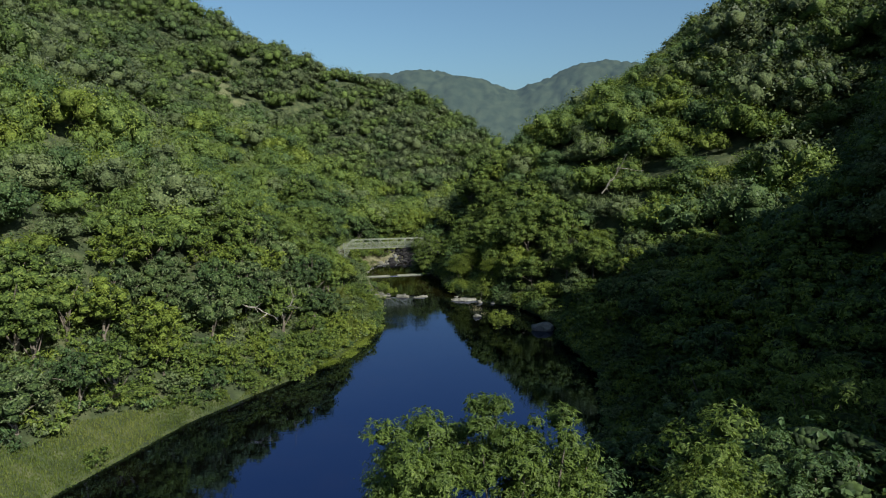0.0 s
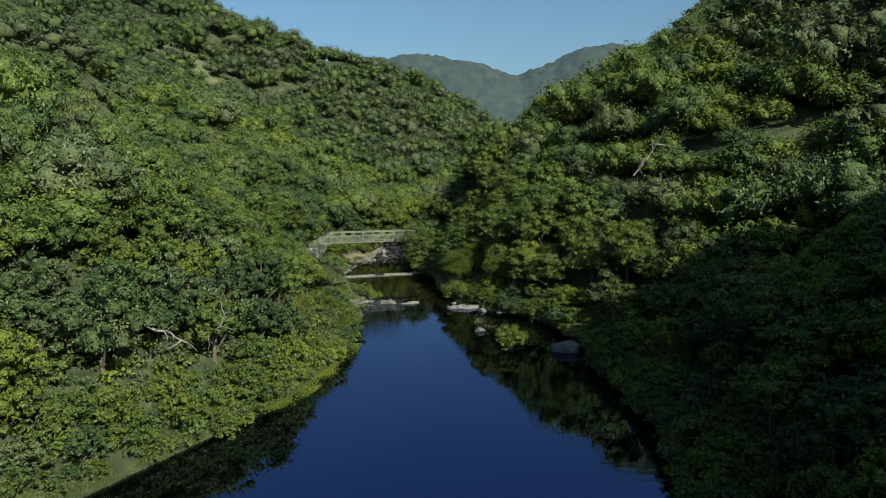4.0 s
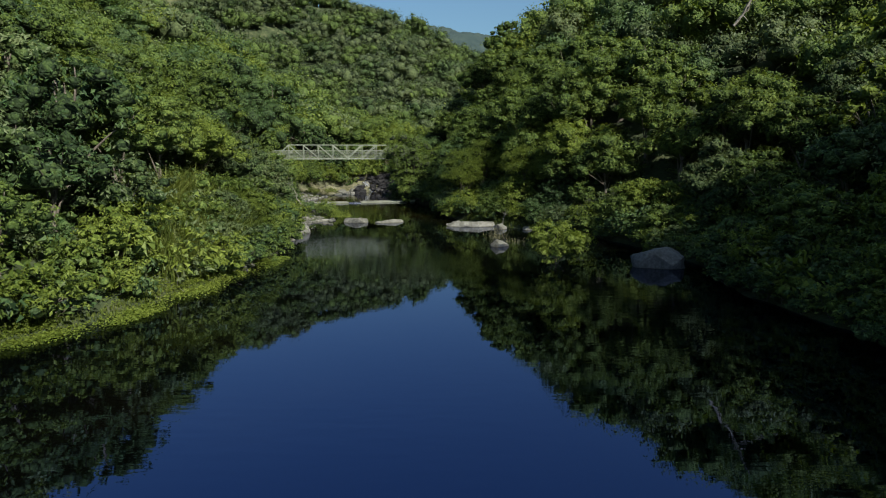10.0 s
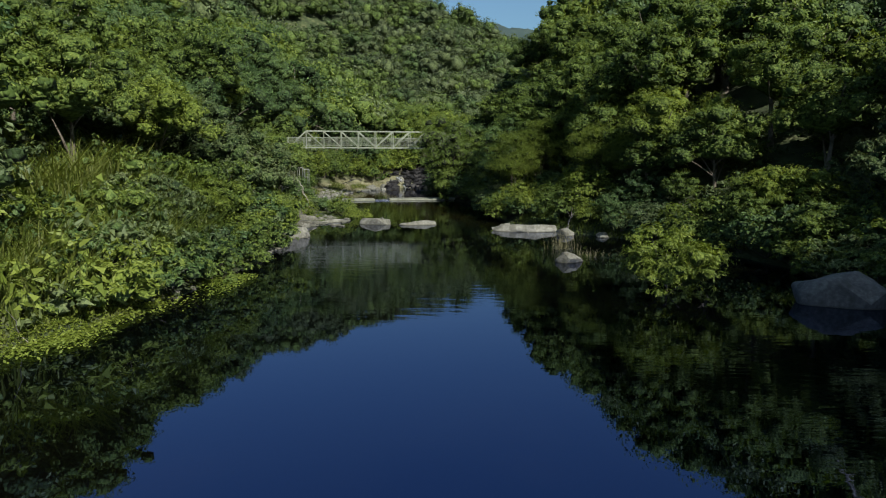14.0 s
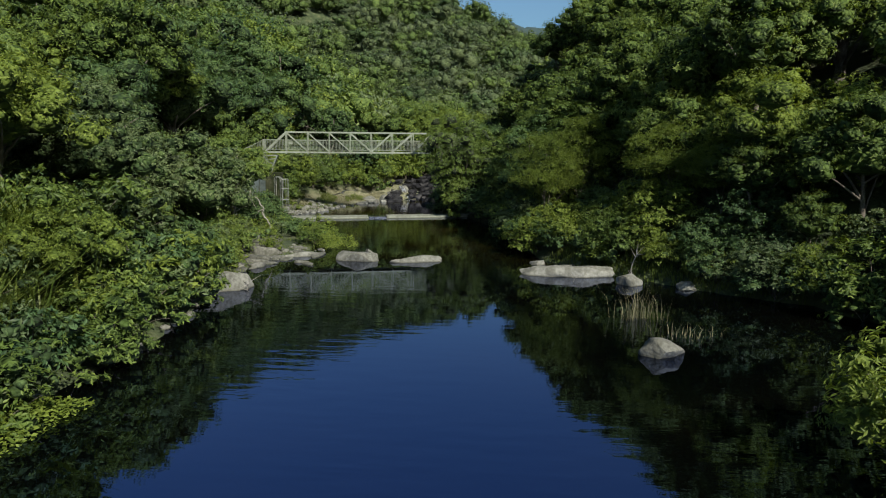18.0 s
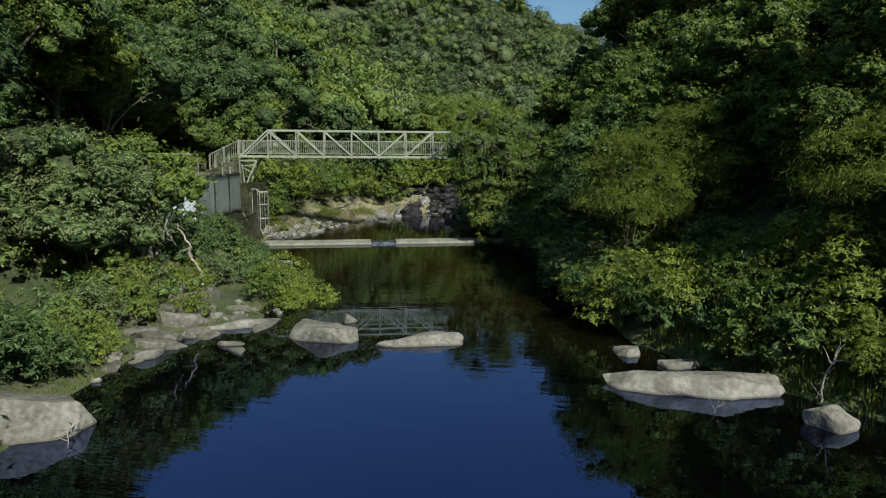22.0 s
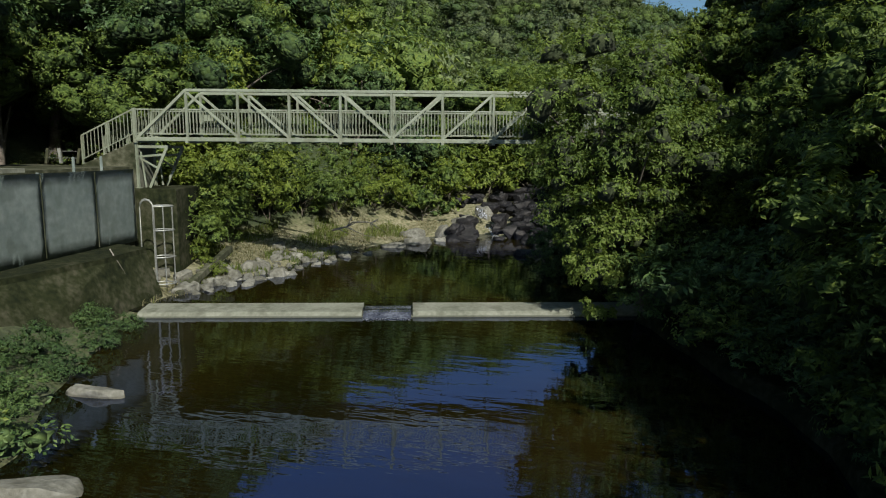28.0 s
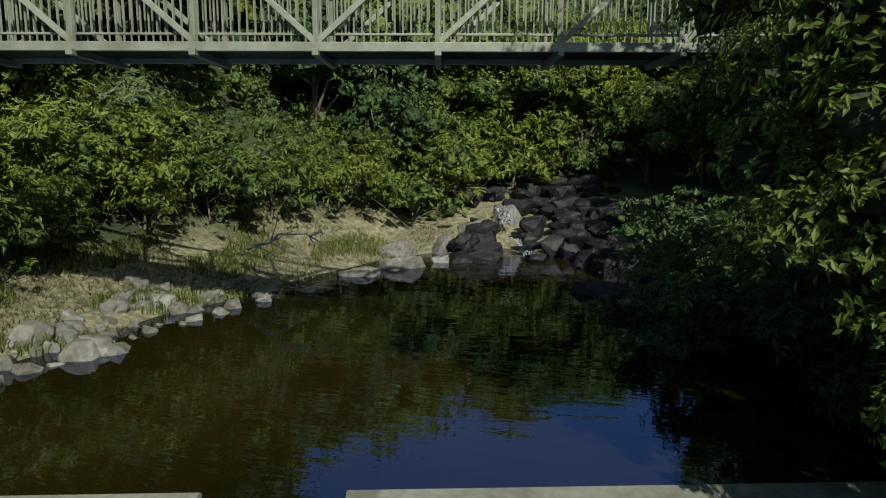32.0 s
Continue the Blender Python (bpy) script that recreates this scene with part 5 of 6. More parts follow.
# ---- rocks ----
def rock_mesh(seed, flat=0.5, mat=ROCK, level=3, sharp=1.0, boxy=1.0, rough=1.0):
    """A broken block of unit size: the hull of a few random points, worn at its edges, roughened; its foot is below z = 0."""
    rng = np.random.RandomState(seed)
    n = 30 if boxy != 1.0 else int(13 + 6 / sharp)
    d = rng.normal(0, 1, (n, 3))
    d /= np.linalg.norm(d, axis=1, keepdims=True)
    d *= rng.uniform(0.86, 1.06, (n, 1))
    d = np.sign(d) * np.abs(d) ** boxy
    tilt = np.array([rng.uniform(-0.22, 0.22), rng.uniform(-0.08, 0.25), 1.0])
    over_ = d @ tilt - flat
    d = d - np.where(over_ > 0, over_ * 0.94, 0)[:, None] * tilt / (tilt @ tilt)
    bm = bmesh.new()
    vs = [bm.verts.new(q) for q in d]
    r = bmesh.ops.convex_hull(bm, input=vs)
    bmesh.ops.delete(bm, geom=list({g for g in r["geom_interior"] + r["geom_unused"] if isinstance(g, bmesh.types.BMVert)}), context='VERTS')
    bmesh.ops.dissolve_limit(bm, angle_limit=0.12, verts=bm.verts[:], edges=bm.edges[:])
    bmesh.ops.bevel(bm, geom=bm.edges[:], offset=0.055, segments=2, affect='EDGES', profile=0.6)
    bmesh.ops.triangulate(bm, faces=bm.faces[:])
    if level > 2:
        long_ = [e for e in bm.edges if e.calc_length() > 0.22]
        bmesh.ops.subdivide_edges(bm, edges=long_, cuts=3 if level > 3 else 2, use_grid_fill=True)
        bmesh.ops.triangulate(bm, faces=bm.faces[:])
    for v in bm.verts:
        v.co += noise.noise_vector(v.co * 1.7 + Vector((seed, 0, 0))) * 0.07 * rough + noise.noise_vector(v.co * 5 + Vector((0, seed, 0))) * 0.028
    bm.normal_update()
    for f in bm.faces:
        f.smooth = True
    for e in bm.edges:
        e.smooth = e.calc_face_angle(0.0) < 0.5
    me = bpy.data.meshes.new("rock")
    co = np.array([v.co[:] for v in bm.verts])
    lo, hi = co.min(0), co.max(0)
    for v in bm.verts:
        v.co.x = (v.co.x - (lo[0] + hi[0]) / 2) / (hi[0] - lo[0])
        v.co.y = (v.co.y - (lo[1] + hi[1]) / 2) / (hi[1] - lo[1])
        v.co.z = v.co.z / hi[2]
    bm.to_mesh(me)
    bm.free()
    me.materials.append(mat)
    return me


def rock(name, label, x, y, z, sx, sy, sz, mesh, rot=0.0, group="boulders in the river", lean=0.0):
    ob = new(name, mesh)
    ob.matrix_world = pose(x, y, z, lean, 0, rot) @ Matrix.Diagonal((sx, sy, sz, 1))
    return tagged(ob, label, "rock", group)


SHORE = [rock_mesh(i, 0.36, SHORE_ROCK) for i in (3, 6, 9, 12)]
FLATS = [rock_mesh(i, 0.34) for i in (2, 5, 8)]
LUMPS = [rock_mesh(i, 0.62) for i in (11, 14, 17, 20)]
WETS = [rock_mesh(i, 0.5, WET_ROCK, 3, 0.75) for i in (31, 34, 37, 40)]
SMALL = [rock_mesh(i, 0.6, ROCK, 2) for i in (51, 54, 57, 60, 63)]
rock("boulder", "pale grey flat-topped boulder standing in the river", -6.9, 112.25, -0.03, 2.55, 2.0, 0.50, FLATS[0])
rock("boulder", "small pale rock behind the flat-topped boulder", -6.75, 113.9, -0.03, 0.6, 0.5, 0.34, SMALL[0])
rock("boulder", "long low pale slab of rock in the river", -3.95, 111.9, -0.03, 2.9, 1.15, 0.34, FLATS[1], 14)
rock("boulder", "large pale long boulder by the bank", 3.5, 109.2, -0.08, 4.3, 1.5, 0.56, rock_mesh(23, 0.62, ROCK, 4, 0.5, 0.68, 2.2))
rock("boulder", "small pale boulder beside the large one", 6.0, 107.2, -0.03, 1.1, 0.8, 0.50, rock_mesh(26, 1.2, ROCK, 3, 0.9))
rock("boulder", "pale cracked angular boulder alone in the pool", 5.2, 97.35, -0.04, 1.42, 1.15, 0.55, LUMPS[2], 20)
rock("boulder", "large grey rounded boulder in the shade of the bank", 14.0, 89.7, -0.08, 3.3, 2.3, 1.25, rock_mesh(20, 0.55, SHADED_ROCK))
rock("boulder", "grey boulder half under the bank shrubs", 9.6, 107.5, -0.05, 2.0, 1.2, 0.6, LUMPS[1], 40)
rock("boulder", "grey boulder half under the bank shrubs", 8.3, 106.6, -0.05, 1.0, 0.8, 0.35, SMALL[1], 10)
rock("boulder", "flat dark grey rock at the bank's foot", 2.3, 112.0, -0.05, 1.1, 0.9, 0.28, FLATS[2], 70)
rock("boulder", "rounded grey rock at the bank's foot", 3.6, 111.0, -0.05, 1.2, 0.8, 0.26, FLATS[0], 30)
rock("boulder", "smooth grey outcrop under the shrubs", -11.1, 104.2, -0.08, 3.2, 1.9, 0.95, rock_mesh(29, 0.7, ROCK, 3, 0.6), 20)
rock("boulder", "low flat rock at the water's edge", -9.75, 95.9, -0.03, 1.3, 0.5, 0.18, FLATS[2], 12)
rock("boulder", "low flat rock at the water's edge", -10.3, 94.6, -0.03, 0.8, 0.4, 0.15, SMALL[3], 30)
rock("boulder", "long flat slab of rock at the shore", -10.35, 112.6, -0.03, 2.3, 0.8, 0.26, FLATS[1], 26)
rock("boulder", "small flat rock awash near the shore", -9.45, 110.75, -0.03, 0.9, 0.4, 0.16, FLATS[2], 8)
rock("boulder", "pale slab of rock in shallow water", -13.6, 124.75, -0.03, 1.5, 0.55, 0.22, FLATS[0], 8)
rock("boulder", "pale slab of rock in shallow water", -11.6, 121.2, -0.03, 1.7, 0.8, 0.26, FLATS[2], 12)
rock("boulder", "pale rock on the shore by the shrubs", -11.4, 118.6, 0.0, 1.2, 0.8, 0.4, LUMPS[2], 50)
rock("boulder", "pale rock on the shore by the shrubs", -10.9, 120.1, -0.03, 1.0, 0.5, 0.3, FLATS[0], 30)
rock("boulder", "broad grey boulder on the shore", -12.0, 112.4, 0.1, 1.7, 1.2, 0.5, SHORE[0], 15, "outcrop on the shore")
rock("boulder", "grey boulder with a flat side on the shore", -12.6, 111.0, 0.1, 1.5, 1.1, 0.35, SHORE[1], 60, "outcrop on the shore")
rock("boulder", "grey boulder behind the shore", -12.4, 114.0, 0.3, 1.5, 1.1, 0.4, SHORE[2], 100, "outcrop on the shore")
rock("boulder", "grey boulder on the shore", -13.4, 112.7, 0.4, 1.6, 1.2, 0.35, SHORE[3], 10, "outcrop on the shore")
for i, (x, y, a, b, c) in enumerate(((-11.6, 110.2, 1.6, 1.1, 0.35), (-12.9, 109.6, 1.3, 1.0, 0.5), (-11.2, 111.6, 1.2, 0.8, 0.25), (-11.9, 113.6, 1.7, 1.0, 0.4), (-13.6, 114.2, 1.5, 1.1, 0.6), (-11.0, 114.4, 1.3, 0.8, 0.3), (-10.6, 113.4, 1.1, 0.6, 0.2), (-12.6, 115.2, 1.4, 0.9, 0.45), (-12.0, 108.6, 1.2, 0.8, 0.4))):
    rock("slab", "grey flat slab of the rocky shore", x, y, max(0.0, float(land(x, y))), a * 0.85, b * 0.85, c * 0.7, SHORE[i % 4], i * 37, "outcrop on the shore")
rr = np.random.RandomState(5)
for i, (x, y, a, b, c, z) in enumerate(((-13.1, 113.0, 2.4, 1.8, 0.5, 0.35), (-12.1, 112.5, 1.7, 1.2, 0.42, 0.15), (-12.7, 114.8, 2.2, 1.5, 0.7, 0.35), (-11.9, 110.7, 1.9, 1.3, 0.4, 0.1), (-10.5, 111.3, 0.9, 0.6, 0.22, 0.0), (-9.5, 113.0, 2.4, 1.1, 0.30, 0.0), (-9.0, 110.1, 0.95, 0.5, 0.16, 0.0), (-10.9, 110.1, 0.8, 0.5, 0.2, 0.0), (-11.3, 109.3, 1.3, 0.9, 0.3, 0.05), (-11.6, 108.2, 1.1, 0.8, 0.3, 0.05), (-13.6, 111.6, 1.8, 1.4, 0.5, 0.6), (-13.4, 115.4, 1.6, 1.2, 0.6, 0.7))):
    rock("slab", "broad weathered grey slab of the rocky shore", x, y, max(z, float(land(x, y)) - 0.1), a * 0.85, b * 0.85, c * 0.62, SHORE[i % 4], i * 53 + 10, "outcrop on the shore", rr.uniform(-9, 9))
for i in range(22):
    y = rr.uniform(108.5, 116.0)
    x = float(np.interp(y, LEFT_Y, LEFT_X)) - rr.uniform(-0.25, 1.6)
    sz_ = rr.uniform(0.15, 0.5)
    rock("stone", "loose grey stone on the rocky shore", x, y, max(0.0, float(land(x, y))), sz_, sz_ * rr.uniform(0.6, 0.9), sz_ * rr.uniform(0.2, 0.4), SMALL[i % 5], rr.uniform(0, 360), "loose stones on the shore")
for i in range(26):
    y = rr.uniform(86, 108)
    x = float(np.interp(y, LEFT_Y, LEFT_X)) - rr.uniform(-0.15, 0.4)
    sz_ = rr.uniform(0.2, 0.55)
    rock("stone", "small stone at the water's edge", x, y, -0.02, sz_, sz_ * 0.7, sz_ * 0.35, SMALL[i % 5], rr.uniform(0, 360), "loose stones on the shore")
for i in range(120):
    y = 133.2 + 10.0 * (i / 120.0) ** 1.15 + rr.uniform(-0.25, 0.25)
    x = float(np.interp(y, LEFT_Y, LEFT_X)) + rr.triangular(-2.6, -0.7, 1.0) - 0.1
    sz_ = rr.uniform(0.1, 1.0) ** 1.7 * (0.9 if y < 137.5 else 0.5) + 0.15
    rock("stone", "pale angular stone at the edge of the upper pool", x, y, max(0.10, float(land(x, y))) + rr.uniform(-0.03, 0.04), sz_, sz_ * rr.uniform(0.6, 0.95), sz_ * rr.uniform(0.25, 0.5), SMALL[i % 5], rr.uniform(0, 360), "stones by the upper pool")
for x, y, a, b, c in ((-13.4, 147.0, 1.5, 1.0, 0.75), (-14.3, 145.4, 1.3, 0.9, 0.5), (-12.5, 148.6, 1.2, 0.9, 0.5), (-13.0, 150.4, 1.4, 1.1, 0.9), (-12.3, 152.2, 1.6, 1.2, 1.0), (-14.4, 149.0, 1.5, 1.1, 0.9), (-11.6, 154.6, 1.8, 1.2, 0.9)):
    rock("boulder", "pale sunlit boulder beside the cascade", x, y, max(0.1, float(land(x, y))), a, b, c * 0.6, FLATS[int(abs(x * 7)) % 3], x * 50, "boulders at the cascade")
for i in range(120):
    t = rr.uniform(0, 1)
    y = 148.6 + 11.0 * t
    x = -9.6 + rr.uniform(-2.6, 3.0) - 0.05 * (y - 149)
    sz_ = rr.uniform(0.45, 1.5)
    fall = np.interp(y, [149.5, 152.4, 154.6], [-10.3, -10.9, -12.1])
    if y < 155.2 and abs(x - fall) < 0.35 + 0.4 * sz_:
        x = fall + (0.4 + 0.45 * sz_) * (1 if x > fall else -1)
    z = 0.02 + 2.3 * t ** 0.9 + 0.18 * max(0, abs(x + 9.8) - 1.3)
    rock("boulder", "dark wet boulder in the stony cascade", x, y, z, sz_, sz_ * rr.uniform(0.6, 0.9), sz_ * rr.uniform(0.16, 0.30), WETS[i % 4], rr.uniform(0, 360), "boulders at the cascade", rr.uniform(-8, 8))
rock("boulder", "long dark flat boulder at the foot of the shaded bank", -7.0, 144.9, 0.06, 2.1, 1.0, 0.34, WETS[1], 12, "boulders at the cascade")
for i in range(10):
    y = 144.6 + rr.uniform(0, 5)
    x = float(np.interp(y, RIGHT_Y, RIGHT_X)) + rr.uniform(-0.3, 1.0)
    sz_ = rr.uniform(0.8, 1.6)
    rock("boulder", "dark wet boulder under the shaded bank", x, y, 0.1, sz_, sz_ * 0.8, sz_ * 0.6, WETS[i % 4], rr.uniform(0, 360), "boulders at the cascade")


def ribbon(name, label, pts, width, seed):
    """A thin broken sheet of falling water along points, torn into strands, with splashes."""
    rng = np.random.RandomState(seed)
    bm = bmesh.new()
    prev = None
    for i, p in enumerate(pts):
        row = [bm.verts.new(Vector(p) + Vector(((k / 9 - 0.5) * width * rng.uniform(0.8, 1.15), rng.uniform(-0.06, 0.06), rng.uniform(-0.05, 0.06)))) for k in range(10)]
        if prev:
            for k in range(9):
                if rng.uniform() > 0.38:
                    bm.faces.new((prev[k], row[k], row[k + 1], prev[k + 1]))
        prev = row
    bmesh.ops.solidify(bm, geom=bm.faces[:], thickness=0.025)
    for i in range(40):
        p = pts[rng.randint(0, len(pts))]
        q = Vector(p) + Vector((rng.normal(0, width * 0.45), rng.normal(0, 0.15), abs(rng.normal(0, 0.05))))
        bmesh.ops.create_icosphere(bm, subdivisions=1, radius=rng.uniform(0.010, 0.026), matrix=Matrix.Translation(q))
    return tagged(part(name, bm, FOAM), label, "cascade")


ribbon("cascade", "small white cascade tumbling between dark boulders", [(-9.9 - 0.05 * i, 150.3 + 0.14 * i, 0.14 + 0.42 * (i / 9.0) ** 0.8) for i in range(10)], 0.42, 1)
ribbon("cascade", "upper white cascade tumbling between dark boulders", [(-11.0 - 0.05 * i, 152.6 + 0.12 * i, 1.0 + 0.45 * (i / 10.0)) for i in range(11)], 0.5, 2)
spill = tagged(part("spill", (lambda b: ([b.faces.new([b.verts.new(WEIR_A + wd * s_ + wn_ * u + Vector((0, 0, z))) for s_, u, z in q]) for q in
               [[(7.25, a[0], a[1]), (8.7, a[0], a[1]), (8.7, c[0], c[1]), (7.25, c[0], c[1])] for a, c in (((0.93, 0.134), (0.12, 0.125)), ((0.12, 0.125), (-0.06, 0.07)), ((-0.06, 0.07), (-0.14, 0.005)))]], b)[1])(bmesh.new()), SPILL),
               "thin sheet of water spilling through the weir notch", "water", kind="structure")
bm = bmesh.new()
for i in range(260):
    q = WEIR_A + wd * (7.25 + 1.45 * rr.uniform()) + wn_ * (-0.16 - 0.30 * rr.uniform() ** 2)
    bmesh.ops.create_icosphere(bm, subdivisions=1, radius=rr.uniform(0.003, 0.009), matrix=Matrix.Translation((q.x, q.y, 0.0)) @ Matrix.Diagonal((1.6, 1.0, 0.35, 1)))
tagged(part("foam", bm, FOAM), "line of white foam below the weir notch", "foam", kind="stuff")

# ---- single trees and shrubs that stand out ----
def stand(tp, x, y, z=None, turn=0.0, s=1.0, sz=None):
    tp.matrix_basis = Matrix.Translation((x, y, float(land(x, y)) - 0.1 if z is None else z)) @ Matrix.Rotation(turn, 4, 'Z') @ Matrix.Diagonal((s, s, sz or s, 1))
    return tp


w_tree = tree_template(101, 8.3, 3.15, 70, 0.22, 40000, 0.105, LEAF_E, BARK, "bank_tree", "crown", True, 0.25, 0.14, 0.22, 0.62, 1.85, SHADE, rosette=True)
stand(w_tree, -2.4, 135.5, 0.15)
w_tree.matrix_basis = w_tree.matrix_basis @ Matrix(((1, 0, -0.45, 0), (0, 1, -0.16, 0), (0, 0, 1, 0), (0, 0, 0, 1)))
tagged(w_tree, "dense leafy green tree hanging over weir and bridge", "tree")
for dx, dy, dz, h_, r_, n_, sd in ((-1.2, -2.05, 0.05, 4.2, 0.78, 6500, 121), (-0.5, -1.5, 0.6, 4.6, 1.25, 8000, 122), (0.6, -0.6, 0.6, 4.4, 1.5, 8000, 123)):
    lv, lf, hv, hf, _ = crown_arrays(sd, h_, r_, 26, 0.0, n_, 0.105, True, True, True, 0.35, 0.22, 0.65, 1.9, True, True)
    v, f = joined([(lv, lf), (hv, hf)])
    idx = np.r_[np.zeros(len(lf), int), np.ones(len(hf), int)]
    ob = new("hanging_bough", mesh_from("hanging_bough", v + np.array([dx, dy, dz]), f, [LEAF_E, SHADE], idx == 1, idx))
    ob.parent = w_tree
r_bush = tree_template(102, 2.75, 1.85, 30, 0.0, 8000, 0.14, LEAF_C, BARK, "river_shrub", "foliage", True, 0.4, 0.05, 0.18, 0.62, 1.7, HULL_C, rosette=True)
tagged(stand(r_bush, 8.0, 90.3, -0.1), "bright yellow-green leafy shrub standing in the river", "shrub")
for x, y, H, R, sd in ((2.9, 117.4, 6.6, 2.0, 103), (8.3, 111.6, 5.0, 2.0, 104), (10.4, 109.8, 4.4, 1.8, 105), (5.0, 118.6, 5.6, 1.8, 106)):
    f_tree = tree_template(sd, H, R, 34, 0.22, 19000, 0.16, LEAF_C, BARK, "feathery_tree", "crown", True, 0.6, 0.05, 0.07, 0.45, 1.7)
    tagged(stand(f_tree, x, y), "feathery light green slender tree on the bank", "tree", "feathery trees on the bank")
for x, y, H, R, lf_, sd in ((5.4, 121.6, 8.6, 2.5, LEAF_E, 141), (2.4, 122.4, 7.6, 2.3, LEAF_B, 142), (8.6, 120.2, 7.4, 2.4, LEAF_A, 143), (4.2, 126.6, 8.4, 2.6, LEAF_E, 144), (8.8, 116.4, 5.4, 2.2, LEAF_E, 145), (1.0, 125.0, 6.6, 2.0, LEAF_A, 146), (11.8, 115.6, 6.0, 2.4, LEAF_A, 147)):
    c_tree = tree_template(sd, H, R, 44, 0.06, 17000, 0.13, lf_, BARK, "bank_tree", "crown", True, 0.34, 0.10, 0.22, 0.66, 1.8, rosette=True)
    tagged(stand(c_tree, x, y), "leafy green tree hung with creepers on the steep bank", "tree", "creeper-hung trees on the bank")
# Taller trees in fresh green paint sunlit tips, dark green ones the shade below.
for x, y, top, R, lf_, sd in ((-0.7, 16.6, 17.2, 1.5, LEAF_E, 111), (1.2, 17.0, 17.0, 1.1, LEAF_E, 112), (2.9, 16.8, 17.0, 1.4, LEAF_E, 113), (7.4, 17.4, 16.6, 1.9, LEAF_E, 114), (0.4, 15.2, 15.4, 2.0, LEAF_B, 115), (0.2, 16.4, 15.0, 1.9, LEAF_B, 120), (2.2, 16.2, 15.0, 1.9, LEAF_B, 124), (-1.3, 16.6, 14.6, 1.7, LEAF_B, 125), (4.0, 17.0, 15.2, 1.7, LEAF_B, 126), (5.8, 17.0, 15.0, 1.7, LEAF_B, 127), (2.4, 14.8, 15.2, 2.2, LEAF_B, 117),
                            (-1.6, 15.6, 14.6, 1.6, LEAF_B, 118), (4.8, 15.8, 15.0, 2.0, LEAF_B, 119), (15.6, 25.2, 17.2, 2.6, LEAF_E, 116), (10.6, 19.0, 15.6, 1.7, LEAF_B, 128)):
    H = top - float(land(x, y)) + 0.1
    t_tree = tree_template(sd, H, R, 22, 1 - min(0.7, 2.8 * R / H), 12000, 0.125, lf_, BARK, "tall_tree", "crown", True, 0.4, 0.16, 0.17, 0.72, 1.6, rosette=True)
    tagged(stand(t_tree, x, y), "tall leafy tree with a sunlit top above the shaded bank", "tree", "tall trees at the bend")
for x, y, s_, k in ((-9.0, 163.0, 1.6, 2), (-12.6, 162.0, 1.5, 0), (-5.6, 161.0, 0.8, 1), (-3.6, 157.0, 0.9, 0), (-10.4, 168.0, 1.7, 0), (-6.8, 168.5, 1.6, 2), (-1.6, 152.0, 1.0, 1), (-0.6, 146.5, 1.0, 1), (-24.8, 121.0, 1.5, 1), (-23.6, 117.5, 1.4, 4), (-24.5, 127.0, 1.4, 1), (-27.0, 131.5, 1.6, 1), (-26.5, 137.0, 1.7, 1), (-24.4, 139.6, 1.3, 1)):
    stand(copy_thing(fine_trees[k], Matrix()), x, y, None, x, s_)
